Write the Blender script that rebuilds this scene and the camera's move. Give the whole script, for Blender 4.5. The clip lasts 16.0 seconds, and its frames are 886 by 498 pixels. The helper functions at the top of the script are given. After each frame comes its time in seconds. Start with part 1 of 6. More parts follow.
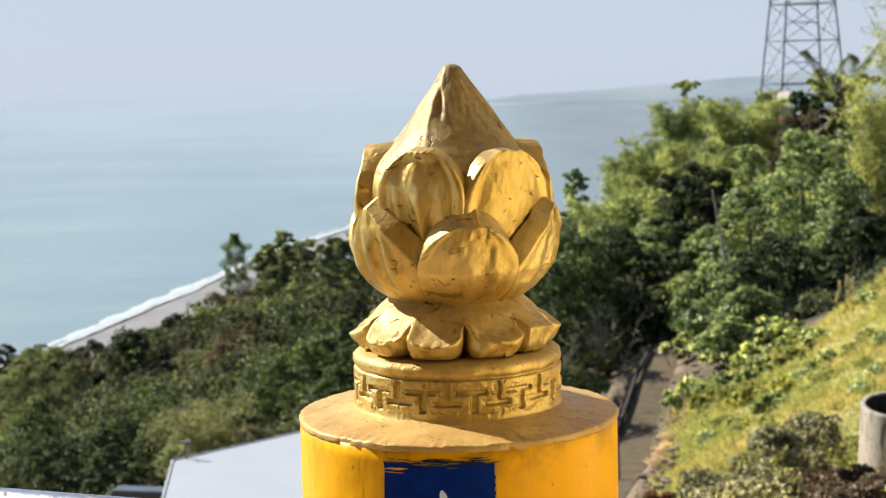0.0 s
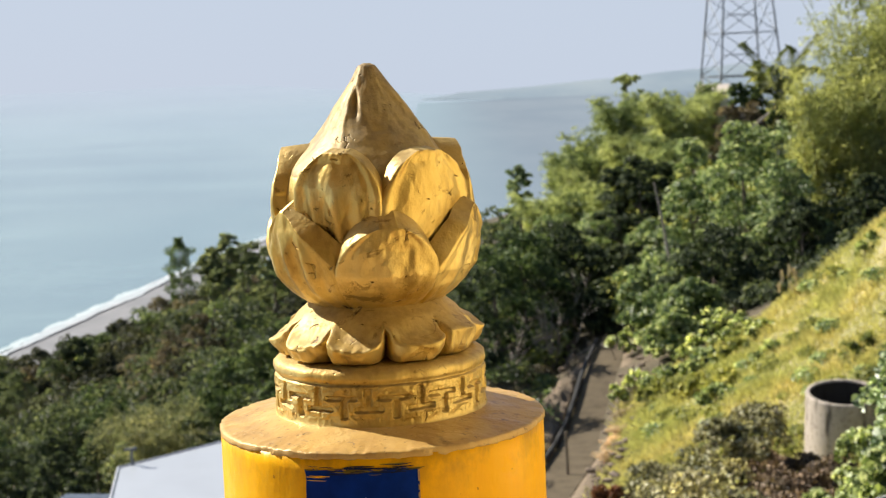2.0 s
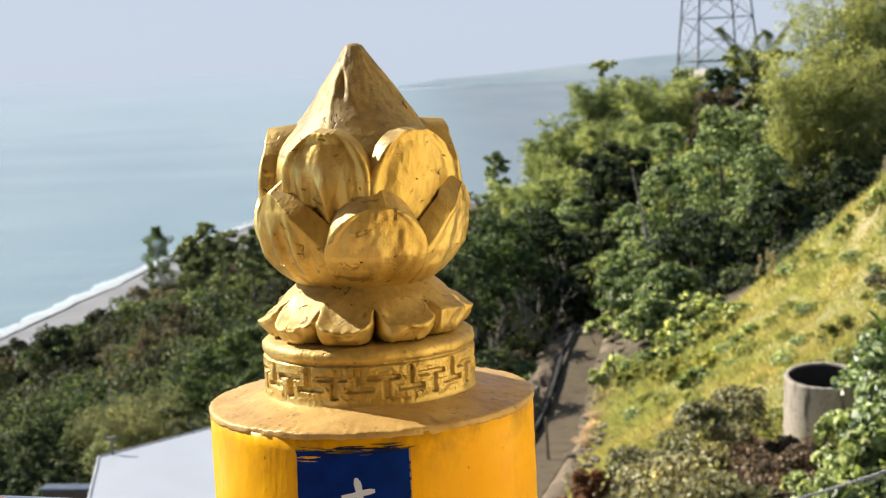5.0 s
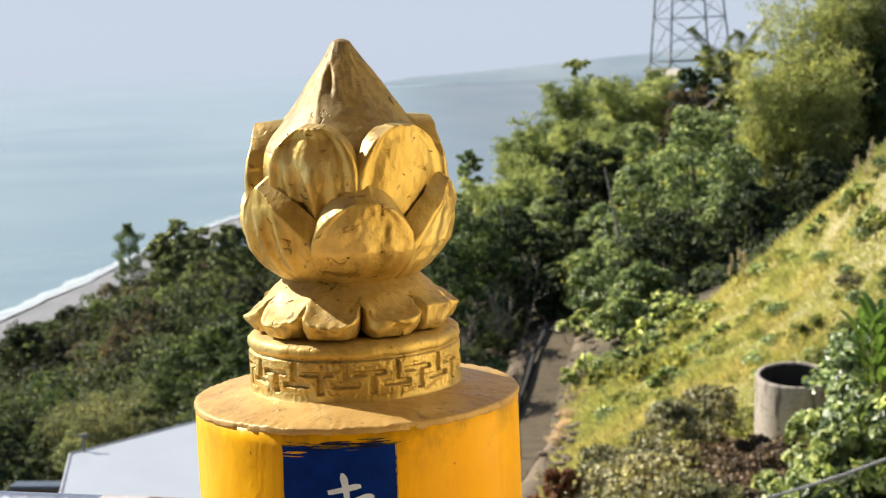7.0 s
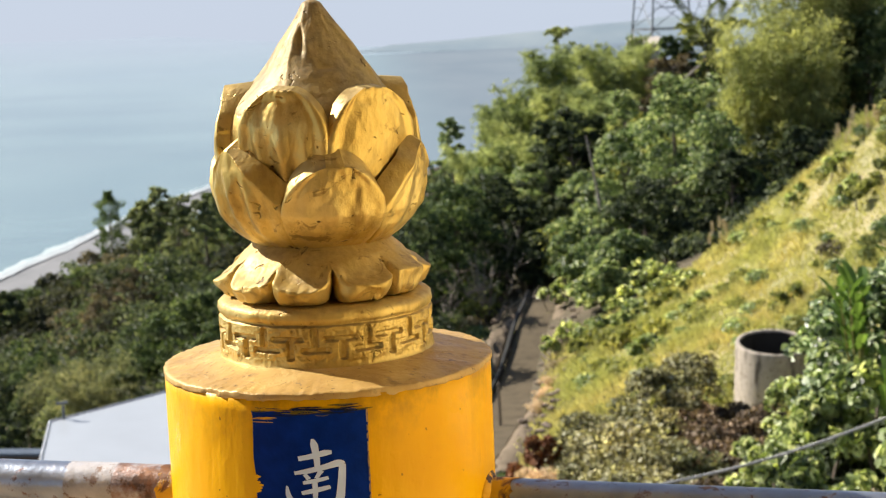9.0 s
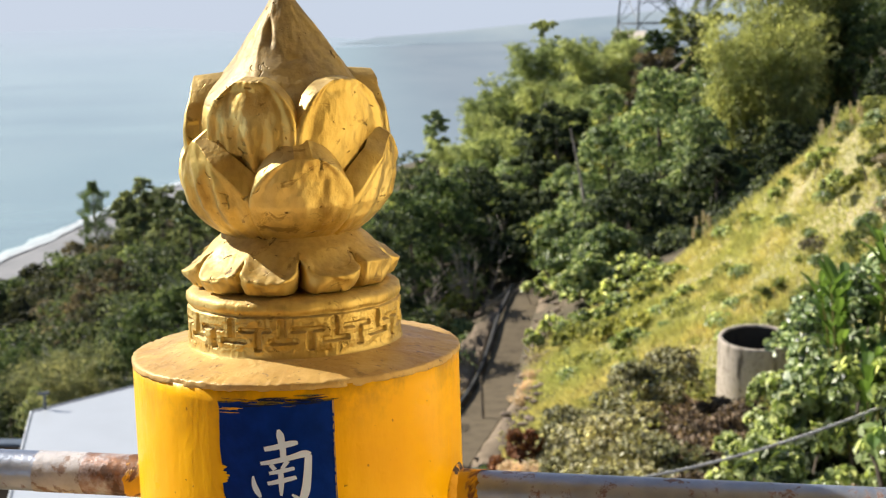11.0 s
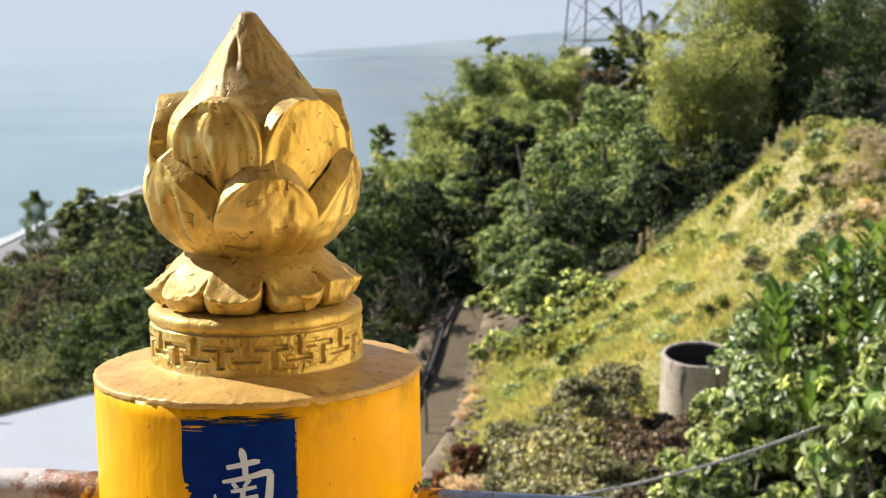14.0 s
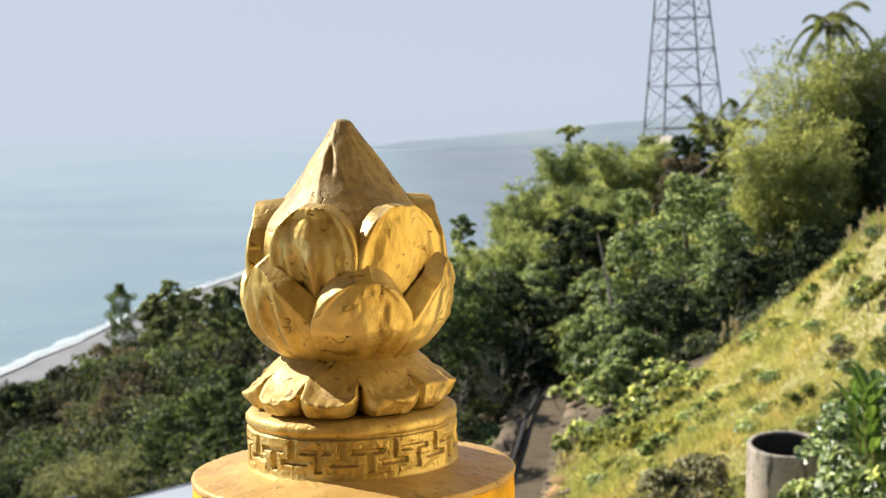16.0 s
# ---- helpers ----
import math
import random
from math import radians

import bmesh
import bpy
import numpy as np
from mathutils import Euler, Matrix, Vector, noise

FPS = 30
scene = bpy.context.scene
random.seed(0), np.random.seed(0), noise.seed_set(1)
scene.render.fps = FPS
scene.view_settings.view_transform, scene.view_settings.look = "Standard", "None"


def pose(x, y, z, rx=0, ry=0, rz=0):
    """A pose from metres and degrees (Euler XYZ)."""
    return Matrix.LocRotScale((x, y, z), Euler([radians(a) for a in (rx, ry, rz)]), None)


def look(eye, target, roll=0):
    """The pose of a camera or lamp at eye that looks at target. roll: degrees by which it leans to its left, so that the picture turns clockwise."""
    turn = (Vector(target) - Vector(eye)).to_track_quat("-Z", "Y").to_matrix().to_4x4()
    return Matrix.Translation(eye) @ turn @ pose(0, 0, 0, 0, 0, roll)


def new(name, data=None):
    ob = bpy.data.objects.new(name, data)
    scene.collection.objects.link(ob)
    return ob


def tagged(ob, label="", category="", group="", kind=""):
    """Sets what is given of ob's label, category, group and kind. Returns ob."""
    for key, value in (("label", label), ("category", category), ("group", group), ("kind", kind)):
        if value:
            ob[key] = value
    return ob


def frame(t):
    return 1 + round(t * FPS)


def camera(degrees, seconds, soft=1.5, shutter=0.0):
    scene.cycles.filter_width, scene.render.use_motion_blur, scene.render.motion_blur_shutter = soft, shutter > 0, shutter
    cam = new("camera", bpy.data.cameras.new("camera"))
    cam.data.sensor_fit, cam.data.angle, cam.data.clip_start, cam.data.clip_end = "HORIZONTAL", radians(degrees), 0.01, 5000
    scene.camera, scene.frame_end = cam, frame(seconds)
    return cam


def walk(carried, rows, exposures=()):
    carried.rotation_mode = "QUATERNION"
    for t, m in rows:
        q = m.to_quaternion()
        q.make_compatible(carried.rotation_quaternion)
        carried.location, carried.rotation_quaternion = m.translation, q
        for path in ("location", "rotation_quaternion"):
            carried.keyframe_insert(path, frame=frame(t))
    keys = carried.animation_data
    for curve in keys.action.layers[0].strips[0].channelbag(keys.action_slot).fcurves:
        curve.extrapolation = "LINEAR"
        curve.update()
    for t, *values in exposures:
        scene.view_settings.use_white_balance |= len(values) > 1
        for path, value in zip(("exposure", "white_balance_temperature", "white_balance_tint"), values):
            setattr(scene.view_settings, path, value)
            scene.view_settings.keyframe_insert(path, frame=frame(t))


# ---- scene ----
cam = camera(29.5, 16.0, soft=1.2)
PATH = [
    (0, (0.002, -1.673, 1.606), (-0.014, 0.314, 1.378), -1.4),
    (0.5, (0.008, -1.681, 1.606), (-0.067, 0.305, 1.381), -1.7),
    (1, (0.022, -1.678, 1.603), (-0.058, 0.308, 1.377), -2.1),
    (1.5, (0.037, -1.654, 1.608), (0.01, 0.332, 1.378), -2.4),
    (2, (0.027, -1.645, 1.605), (0.076, 0.341, 1.373), -2.5),
    (2.5, (0.01, -1.646, 1.606), (0.105, 0.339, 1.374), -2.5),
    (3, (-0.009, -1.646, 1.607), (0.094, 0.337, 1.371), -2.5),
    (3.5, (-0.005, -1.632, 1.604), (0.083, 0.351, 1.355), -2.5),
    (6, (0.024, -1.651, 1.598), (0.097, 0.332, 1.351), -2.9),
    (6.5, (0.014, -1.647, 1.599), (0.104, 0.336, 1.355), -2.8),
    (7, (0.003, -1.646, 1.597), (0.11, 0.335, 1.345), -2.5),
    (7.5, (0.012, -1.635, 1.593), (0.129, 0.344, 1.327), -2.4),
    (8, (0.012, -1.627, 1.593), (0.136, 0.35, 1.314), -2.4),
    (10.5, (0.022, -1.637, 1.587), (0.152, 0.336, 1.291), -2.3),
    (11, (0.028, -1.635, 1.59), (0.173, 0.338, 1.29), -1.9),
    (11.5, (0.027, -1.629, 1.587), (0.196, 0.34, 1.284), -1.5),
    (12, (0.021, -1.629, 1.588), (0.215, 0.338, 1.28), -1.0),
    (12.5, (0.023, -1.625, 1.586), (0.235, 0.339, 1.274), -0.7),
    (13, (0.017, -1.631, 1.585), (0.242, 0.332, 1.276), -0.5),
    (13.5, (0.02, -1.639, 1.588), (0.245, 0.325, 1.287), -0.6),
    (14, (0.01, -1.646, 1.599), (0.221, 0.322, 1.314), -1.0),
    (14.5, (0.009, -1.649, 1.601), (0.196, 0.325, 1.339), -1.2),
    (15, (0.012, -1.644, 1.601), (0.173, 0.335, 1.367), -1.5),
    (15.5, (0.002, -1.644, 1.615), (0.139, 0.341, 1.411), -1.7),
    (16, (-0.003, -1.657, 1.614), (0.116, 0.331, 1.437), -1.8),
]
walk(cam, [(t, look(eye, target, roll)) for t, eye, target, roll in PATH], exposures=[(0, 0.54), (1.25, 0.47), (2.5, 0.52), (10.5, 0.55), (13, 0.59), (14.5, 0.59), (16, 0.53)])
cam.data.dof.use_dof = True
cam.data.dof.focus_distance = 1.58
cam.data.dof.aperture_fstop = 20.0

# ---- light ----
SUN_AZ = 60.0      # degrees to the left of straight ahead (+y)
SUN_EL = 38.0
to_sun = Vector((-math.sin(radians(SUN_AZ)) * math.cos(radians(SUN_EL)), math.cos(radians(SUN_AZ)) * math.cos(radians(SUN_EL)), math.sin(radians(SUN_EL))))
world = bpy.data.worlds.new("sky")
scene.world = world
world.use_nodes = True
wn, wl = world.node_tree.nodes, world.node_tree.links
wn.clear()
w_out = wn.new("ShaderNodeOutputWorld")
w_bg = wn.new("ShaderNodeBackground")
w_sky = wn.new("ShaderNodeTexSky")
w_sky.sky_type = "NISHITA"
w_sky.sun_disc = False
w_sky.sun_elevation = radians(SUN_EL)
w_sky.sun_rotation = radians(-SUN_AZ)
w_sky.altitude = 70
w_sky.air_density = 1.0
w_sky.dust_density = 1.0
w_sky.ozone_density = 1.5
w_co = wn.new("ShaderNodeTexCoord")
w_up = wn.new("ShaderNodeVectorMath")
w_up.operation = "ADD"
w_up.inputs[1].default_value = (0, 0, 0.035)
wl.new(w_co.outputs["Generated"], w_up.inputs[0])
wl.new(w_up.outputs[0], w_sky.inputs[0])
# sea haze: a pale veil that thickens towards the horizon
w_sep = wn.new("ShaderNodeSeparateXYZ")
wl.new(w_co.outputs["Generated"], w_sep.inputs[0])
w_fac = wn.new("ShaderNodeMapRange")
w_fac.interpolation_type = "SMOOTHSTEP"
for k, v in ((1, 0.0), (2, 0.5), (3, 0.95), (4, 0.05)):
    w_fac.inputs[k].default_value = v
wl.new(w_sep.outputs[2], w_fac.inputs[0])
w_haze = wn.new("ShaderNodeVectorMath")
w_haze.operation = "SCALE"
w_haze.inputs[0].default_value = (0.735, 0.83, 1.0)
w_haze.inputs[3].default_value = 6.9
w_mix = wn.new("ShaderNodeMix")
w_mix.data_type = "RGBA"
wl.new(w_fac.outputs[0], w_mix.inputs[0])
wl.new(w_sky.outputs[0], w_mix.inputs[6])
wl.new(w_haze.outputs[0], w_mix.inputs[7])
wl.new(w_mix.outputs[2], w_bg.inputs[0])
w_bg.inputs[1].default_value = 0.08
wl.new(w_bg.outputs[0], w_out.inputs[0])

sun = new("sun", bpy.data.lights.new("sun", "SUN"))
sun.data.energy = 6.2
sun.data.angle = radians(0.53)
sun.data.color = (1.0, 0.93, 0.82)
sun.matrix_world = look(to_sun * 50, (0, 0, 0))

# ---- materials ----


class Mat:
    """A node material with a Principled shader and short ways to add nodes."""

    def __init__(self, name, rough=0.6, metal=0.0, spec=0.5):
        self.m = bpy.data.materials.new(name)
        self.m.use_nodes = True
        self.n, self.l = self.m.node_tree.nodes, self.m.node_tree.links
        self.p = self.n["Principled BSDF"]
        self.p.inputs["Roughness"].default_value = rough
        self.p.inputs["Metallic"].default_value = metal
        self.p.inputs["Specular IOR Level"].default_value = spec
        self.co = self.n.new("ShaderNodeTexCoord").outputs["Object"]

    def noise(self, scale, detail=4.0, rough=0.55, stretch=None, distortion=0.0):
        t = self.n.new("ShaderNodeTexNoise")
        t.inputs["Scale"].default_value = scale
        t.inputs["Detail"].default_value = detail
        t.inputs["Roughness"].default_value = rough
        t.inputs["Distortion"].default_value = distortion
        src = self.co
        if stretch:
            mp = self.n.new("ShaderNodeMapping")
            mp.inputs["Scale"].default_value = stretch
            self.l.new(self.co, mp.inputs[0])
            src = mp.outputs[0]
        self.l.new(src, t.inputs["Vector"])
        return t.outputs["Fac"]

    def ramp(self, fac, *stops):
        r = self.n.new("ShaderNodeValToRGB")
        e = r.color_ramp.elements
        while len(e) < len(stops):
            e.new(0.5)
        for el, (pos, col) in zip(e, stops):
            el.position = pos
            el.color = (*col, 1) if len(col) == 3 else col
        self.l.new(fac, r.inputs[0])
        return r.outputs[0]

    def mix(self, fac, a, b, mode="MIX"):
        x = self.n.new("ShaderNodeMix")
        x.data_type = "RGBA"
        x.blend_type = mode
        for sock, v in ((x.inputs[0], fac), (x.inputs[6], a), (x.inputs[7], b)):
            if isinstance(v, (int, float)):
                sock.default_value = v
            elif isinstance(v, tuple):
                sock.default_value = (*v, 1)
            else:
                self.l.new(v, sock)
        return x.outputs[2]

    def math(self, op, a, b):
        x = self.n.new("ShaderNodeMath")
        x.operation = op
        for sock, v in ((x.inputs[0], a), (x.inputs[1], b)):
            if isinstance(v, (int, float)):
                sock.default_value = v
            else:
                self.l.new(v, sock)
        return x.outputs[0]

    def color(self, c):
        if isinstance(c, tuple):
            self.p.inputs["Base Color"].default_value = (*c, 1)
        else:
            self.l.new(c, self.p.inputs["Base Color"])
        return self

    def rough(self, fac):
        self.l.new(fac, self.p.inputs["Roughness"])
        return self

    def bump(self, height, strength=0.3, distance=0.01):
        b = self.n.new("ShaderNodeBump")
        b.inputs["Strength"].default_value = strength
        b.inputs["Distance"].default_value = distance
        self.l.new(height, b.inputs["Height"])
        if self.p.inputs["Normal"].is_linked:
            self.l.new(self.p.inputs["Normal"].links[0].from_socket, b.inputs["Normal"])
        self.l.new(b.outputs[0], self.p.inputs["Normal"])
        return self

    def island(self):
        return self.n.new("ShaderNodeNewGeometry").outputs["Random Per Island"]

    def leafy(self, share=0.35, tint=(0.25, 0.4, 0.05)):
        """Lets some light through, as leaves do."""
        tr = self.n.new("ShaderNodeBsdfTranslucent")
        tr.inputs[0].default_value = (*tint, 1)
        if self.p.inputs["Base Color"].is_linked:
            src = self.p.inputs["Base Color"].links[0].from_socket
            self.l.new(self.mix(1.0, src, (1.45, 1.4, 0.8), "MULTIPLY"), tr.inputs[0])
        ms = self.n.new("ShaderNodeMixShader")
        ms.inputs[0].default_value = share
        self.l.new(self.p.outputs[0], ms.inputs[1])
        self.l.new(tr.outputs[0], ms.inputs[2])
        self.l.new(ms.outputs[0], self.n["Material Output"].inputs[0])
        return self


def gold_paint(name="gold_paint", dust_all=0.0, tans=((0.16, 0.118, 0.055), (0.275, 0.205, 0.10)), cover=0.95):
    """Glossy metallic gold, dulled by dust where it faces up; dust_all: how dull the whole is; cover: how dull the dust makes it."""
    m = Mat(name, 0.4, 0.7)
    big, fine = m.noise(13, 5), m.noise(170, 4)
    base = m.ramp(big, (0.28, (0.50, 0.32, 0.065)), (0.52, (0.70, 0.50, 0.14)), (0.78, (0.82, 0.66, 0.28)))
    streak = m.ramp(m.noise(46, 5, 0.65, (1, 1, 0.3)), (0.48, (0, 0, 0)), (0.68, (1, 1, 1)))
    base = m.mix(m.math("MULTIPLY", streak, 0.55), base, (0.24, 0.135, 0.022))
    sep = m.n.new("ShaderNodeSeparateXYZ")
    m.l.new(m.n.new("ShaderNodeNewGeometry").outputs["Normal"], sep.inputs[0])
    lie = m.ramp(sep.outputs[2], (0.25, (dust_all,) * 3), (0.75, (1, 1, 1)))
    dust = m.math("MULTIPLY", lie, m.ramp(m.noise(24, 5, 0.6), (0.30, (cover * 0.55,) * 3), (0.60, (cover,) * 3)))
    tan = m.ramp(fine, (0.3, tans[0]), (0.7, tans[1]))
    c = m.mix(dust, base, tan)
    pit = m.ramp(m.noise(60, 3, 0.5, None, 1.2), (0.69, (0, 0, 0)), (0.72, (1, 1, 1)))
    grime = m.ramp(m.noise(33, 6, 0.7, None, 1.6), (0.60, (0, 0, 0)), (0.66, (1, 1, 1)))
    c = m.mix(m.math("MULTIPLY", grime, 0.6), c, (0.16, 0.085, 0.02))
    m.color(m.mix(m.math("MULTIPLY", pit, 0.8), c, (0.09, 0.045, 0.012)))
    m.l.new(m.math("SUBTRACT", 0.82, m.math("MULTIPLY", dust, 0.72)), m.p.inputs["Metallic"])
    shine = m.ramp(m.noise(22, 5), (0.2, (0.27,) * 3), (0.8, (0.48,) * 3))
    m.rough(m.math("ADD", shine, m.math("MULTIPLY", dust, 0.28)))
    m.bump(m.noise(17, 4, 0.55), 0.45, 0.007)
    m.bump(m.noise(30, 5, 0.65), 0.42, 0.0045)
    m.bump(m.noise(70, 4, 0.6, (1, 1, 0.35)), 0.34, 0.0025)
    m.bump(m.ramp(m.noise(60, 3, 0.5, None, 1.2), (0.66, (1, 1, 1)), (0.71, (0, 0, 0))), 0.9, 0.004)
    m.bump(fine, 0.26, 0.0013)
    return m.m


def cap_paint():
    m = Mat("cap_gold_paint", 0.6, 0.1, 0.3)
    big = m.noise(22, 6, 0.6)
    c = m.ramp(big, (0.2, (0.36, 0.208, 0.060)), (0.5, (0.51, 0.328, 0.105)), (0.8, (0.63, 0.455, 0.185)))
    dirt = m.ramp(m.noise(48, 6, 0.7, None, 0.6), (0.58, (0, 0, 0)), (0.68, (1, 1, 1)))
    speck = m.ramp(m.noise(120, 3, 0.5, None, 0.8), (0.66, (0, 0, 0)), (0.70, (1, 1, 1)))
    scuff = m.ramp(m.noise(34, 7, 0.72, None, 2.2), (0.62, (0, 0, 0)), (0.66, (1, 1, 1)))
    c = m.mix(m.math("MULTIPLY", dirt, 0.5), c, (0.19, 0.115, 0.05))
    c = m.mix(m.math("MULTIPLY", scuff, 0.6), c, (0.16, 0.12, 0.085))
    m.color(m.mix(m.math("MULTIPLY", speck, 0.7), c, (0.09, 0.05, 0.025)))
    m.p.inputs["Metallic"].default_value = 0.15
    m.p.inputs["Specular IOR Level"].default_value = 0.45
    m.rough(m.ramp(m.noise(40, 5, 0.6), (0.3, (0.38,) * 3), (0.7, (0.62,) * 3)))
    m.bump(m.noise(20, 4, 0.55, None, 0.4), 0.38, 0.006)
    m.bump(m.ramp(m.noise(62, 4, 0.5), (0.55, (0, 0, 0)), (0.74, (1, 1, 1))), 0.38, 0.002)
    m.bump(m.noise(160, 3), 0.25, 0.002)
    return m.m


def yellow_paint():
    m = Mat("yellow_paint", 0.3, 0.0, 0.14)
    big = m.noise(9, 5)
    base = m.ramp(big, (0.2, (0.80, 0.38, 0.001)), (0.6, (0.88, 0.47, 0.002)), (0.85, (0.90, 0.52, 0.004)))
    chip = m.ramp(m.noise(110, 2, 0.5), (0.735, (0, 0, 0)), (0.755, (1, 1, 1)))
    c = m.mix(m.math("MULTIPLY", chip, 0.75), base, (0.26, 0.10, 0.01))
    # ochre brushed down from the gold top, in patches
    sep = m.n.new("ShaderNodeSeparateXYZ")
    m.l.new(m.co, sep.inputs[0])
    top = m.ramp(m.math("MULTIPLY", m.math("SUBTRACT", sep.outputs[2], 1.19), 18.0), (0.05, (0, 0, 0)), (1.0, (1, 1, 1)))
    patch = m.ramp(m.noise(15, 6, 0.68, (1, 1, 0.7)), (0.45, (0, 0, 0)), (0.58, (1, 1, 1)))
    c = m.mix(m.math("MULTIPLY", m.math("MULTIPLY", top, patch), 0.7), c, (0.38, 0.20, 0.016))
    m.color(c)
    m.rough(m.ramp(m.noise(30, 4), (0.2, (0.24,) * 3), (0.8, (0.46,) * 3)))
    m.bump(m.noise(13, 4, 0.55, (1, 1, 0.6)), 0.40, 0.007)
    m.bump(m.noise(85, 4, 0.6, (1, 1, 0.25)), 0.30, 0.0025)
    m.bump(m.ramp(m.noise(60, 2, 0.5), (0.62, (0, 0, 0)), (0.70, (1, 1, 1))), 0.12, 0.0015)
    return m.m


def plain_paint(name, c, rough=0.45, var=0.15, scale=30.0, metal=0.0, spec=0.4):
    m = Mat(name, rough, metal, spec)
    m.color(m.ramp(m.noise(scale, 5), (0.25, tuple(v * (1 - var) for v in c)), (0.75, tuple(min(1, v * (1 + var)) for v in c))))
    m.bump(m.noise(scale * 5, 3), 0.15, 0.002)
    return m.m


def steel_pipe():
    m = Mat("pipe_steel", 0.36, 0.75)
    base = m.ramp(m.noise(26, 6), (0.25, (0.22, 0.25, 0.31)), (0.7, (0.37, 0.41, 0.50)))
    rust = m.ramp(m.noise(48, 8, 0.72), (0.56, (0, 0, 0)), (0.63, (1, 1, 1)))
    rc = m.ramp(m.noise(60, 5), (0.3, (0.09, 0.035, 0.018)), (0.7, (0.24, 0.11, 0.06)))
    m.color(m.mix(m.math("MULTIPLY", rust, 0.8), base, rc))
    m.rough(m.mix(rust, (0.34, 0.34, 0.34), (0.75, 0.75, 0.75)))
    m.bump(m.noise(70, 6), 0.35, 0.003)
    return m.m


def rusty_pipe():
    m = Mat("pipe_rusty", 0.5, 0.5)
    white = m.ramp(m.noise(24, 6, 0.6), (0.42, (0.09, 0.05, 0.035)), (0.50, (0.30, 0.25, 0.25)), (0.58, (0.46, 0.46, 0.50)))
    rust = m.ramp(m.noise(40, 8, 0.7), (0.45, (0, 0, 0)), (0.6, (1, 1, 1)))
    m.color(m.mix(m.math("MULTIPLY", rust, 0.6), white, (0.26, 0.11, 0.04)))
    m.bump(m.noise(60, 6), 0.5, 0.004)
    return m.m


def chalky_pipe():
    m = Mat("pipe_white_coat", 0.6, 0.1)
    base = m.ramp(m.noise(30, 6, 0.6), (0.3, (0.27, 0.27, 0.30)), (0.6, (0.46, 0.46, 0.50)))
    spot = m.ramp(m.noise(44, 6, 0.65), (0.53, (0, 0, 0)), (0.60, (1, 1, 1)))
    m.color(m.mix(m.math("MULTIPLY", spot, 0.85), base, (0.15, 0.075, 0.035)))
    m.bump(m.noise(80, 5), 0.4, 0.003)
    return m.m


def concrete(name="concrete", c=(0.36, 0.35, 0.33)):
    m = Mat(name, 0.9, 0.0, 0.15)
    stain = m.noise(2.6, 8, 0.7, (1, 1, 0.3))
    m.color(m.ramp(stain, (0.28, tuple(v * 0.55 for v in c)), (0.5, c), (0.75, tuple(v * 1.2 for v in c))))
    m.bump(m.noise(30, 6), 0.4, 0.01)
    return m.m


def ring_concrete():
    """Weathered concrete with dark runs down its face."""
    c = (0.46, 0.40, 0.335)
    m = Mat("ring_concrete", 0.9, 0.0, 0.15)
    body = m.ramp(m.noise(2.6, 8, 0.7, (1, 1, 0.3)), (0.28, tuple(v * 0.55 for v in c)), (0.5, c), (0.75, tuple(v * 1.15 for v in c)))
    runs = m.ramp(m.noise(5.0, 6, 0.65, (1, 1, 0.22)), (0.36, (0.30, 0.29, 0.28)), (0.47, (1.0, 1.0, 1.0)))
    pits = m.ramp(m.noise(16.0, 5, 0.6), (0.33, (0.45, 0.43, 0.41)), (0.42, (1.0, 1.0, 1.0)))
    m.color(m.mix(1.0, m.mix(1.0, body, runs, "MULTIPLY"), pits, "MULTIPLY"))
    m.bump(m.noise(30, 6), 0.5, 0.012)
    return m.m


def leaf_mat(name, dark, mid, light, patch=0.25, share=0.5, rough=0.55, pale=None, spec=0.28):
    """Leaves: colour by leaf and by patch; pale: the colour of the few palest, also standing in for glints."""
    m = Mat(name, rough, 0.0, spec)
    one = m.ramp(m.island(), (0.0, dark), (0.5, mid), (0.90, light), (1.0, pale or light))
    spot = m.ramp(m.noise(patch, 3), (0.32, (0.52, 0.58, 0.54)), (0.68, (1.52, 1.46, 1.34)))
    own = m.ramp(m.n.new("ShaderNodeObjectInfo").outputs["Random"], (0.0, (0.80, 0.83, 0.80)), (0.5, (1.0, 1.0, 1.0)), (1.0, (1.22, 1.16, 1.1)))
    m.color(m.mix(1.0, m.mix(1.0, one, spot, "MULTIPLY"), own, "MULTIPLY"))
    return m.leafy(share).m


def soil():
    m = Mat("hillside_soil", 0.95)
    m.color(m.ramp(m.noise(0.35, 8, 0.65), (0.3, (0.035, 0.032, 0.018)), (0.5, (0.085, 0.07, 0.04)), (0.7, (0.16, 0.12, 0.08))))
    m.bump(m.noise(3, 6), 0.8, 0.15)
    return m.m


def grass_soil():
    m = Mat("dry_grass_ground", 0.95)
    m.color(m.ramp(m.noise(0.8, 8, 0.65), (0.3, (0.20, 0.20, 0.08)), (0.5, (0.32, 0.29, 0.14)), (0.72, (0.46, 0.37, 0.23))))
    m.bump(m.noise(9, 6), 0.8, 0.08)
    return m.m


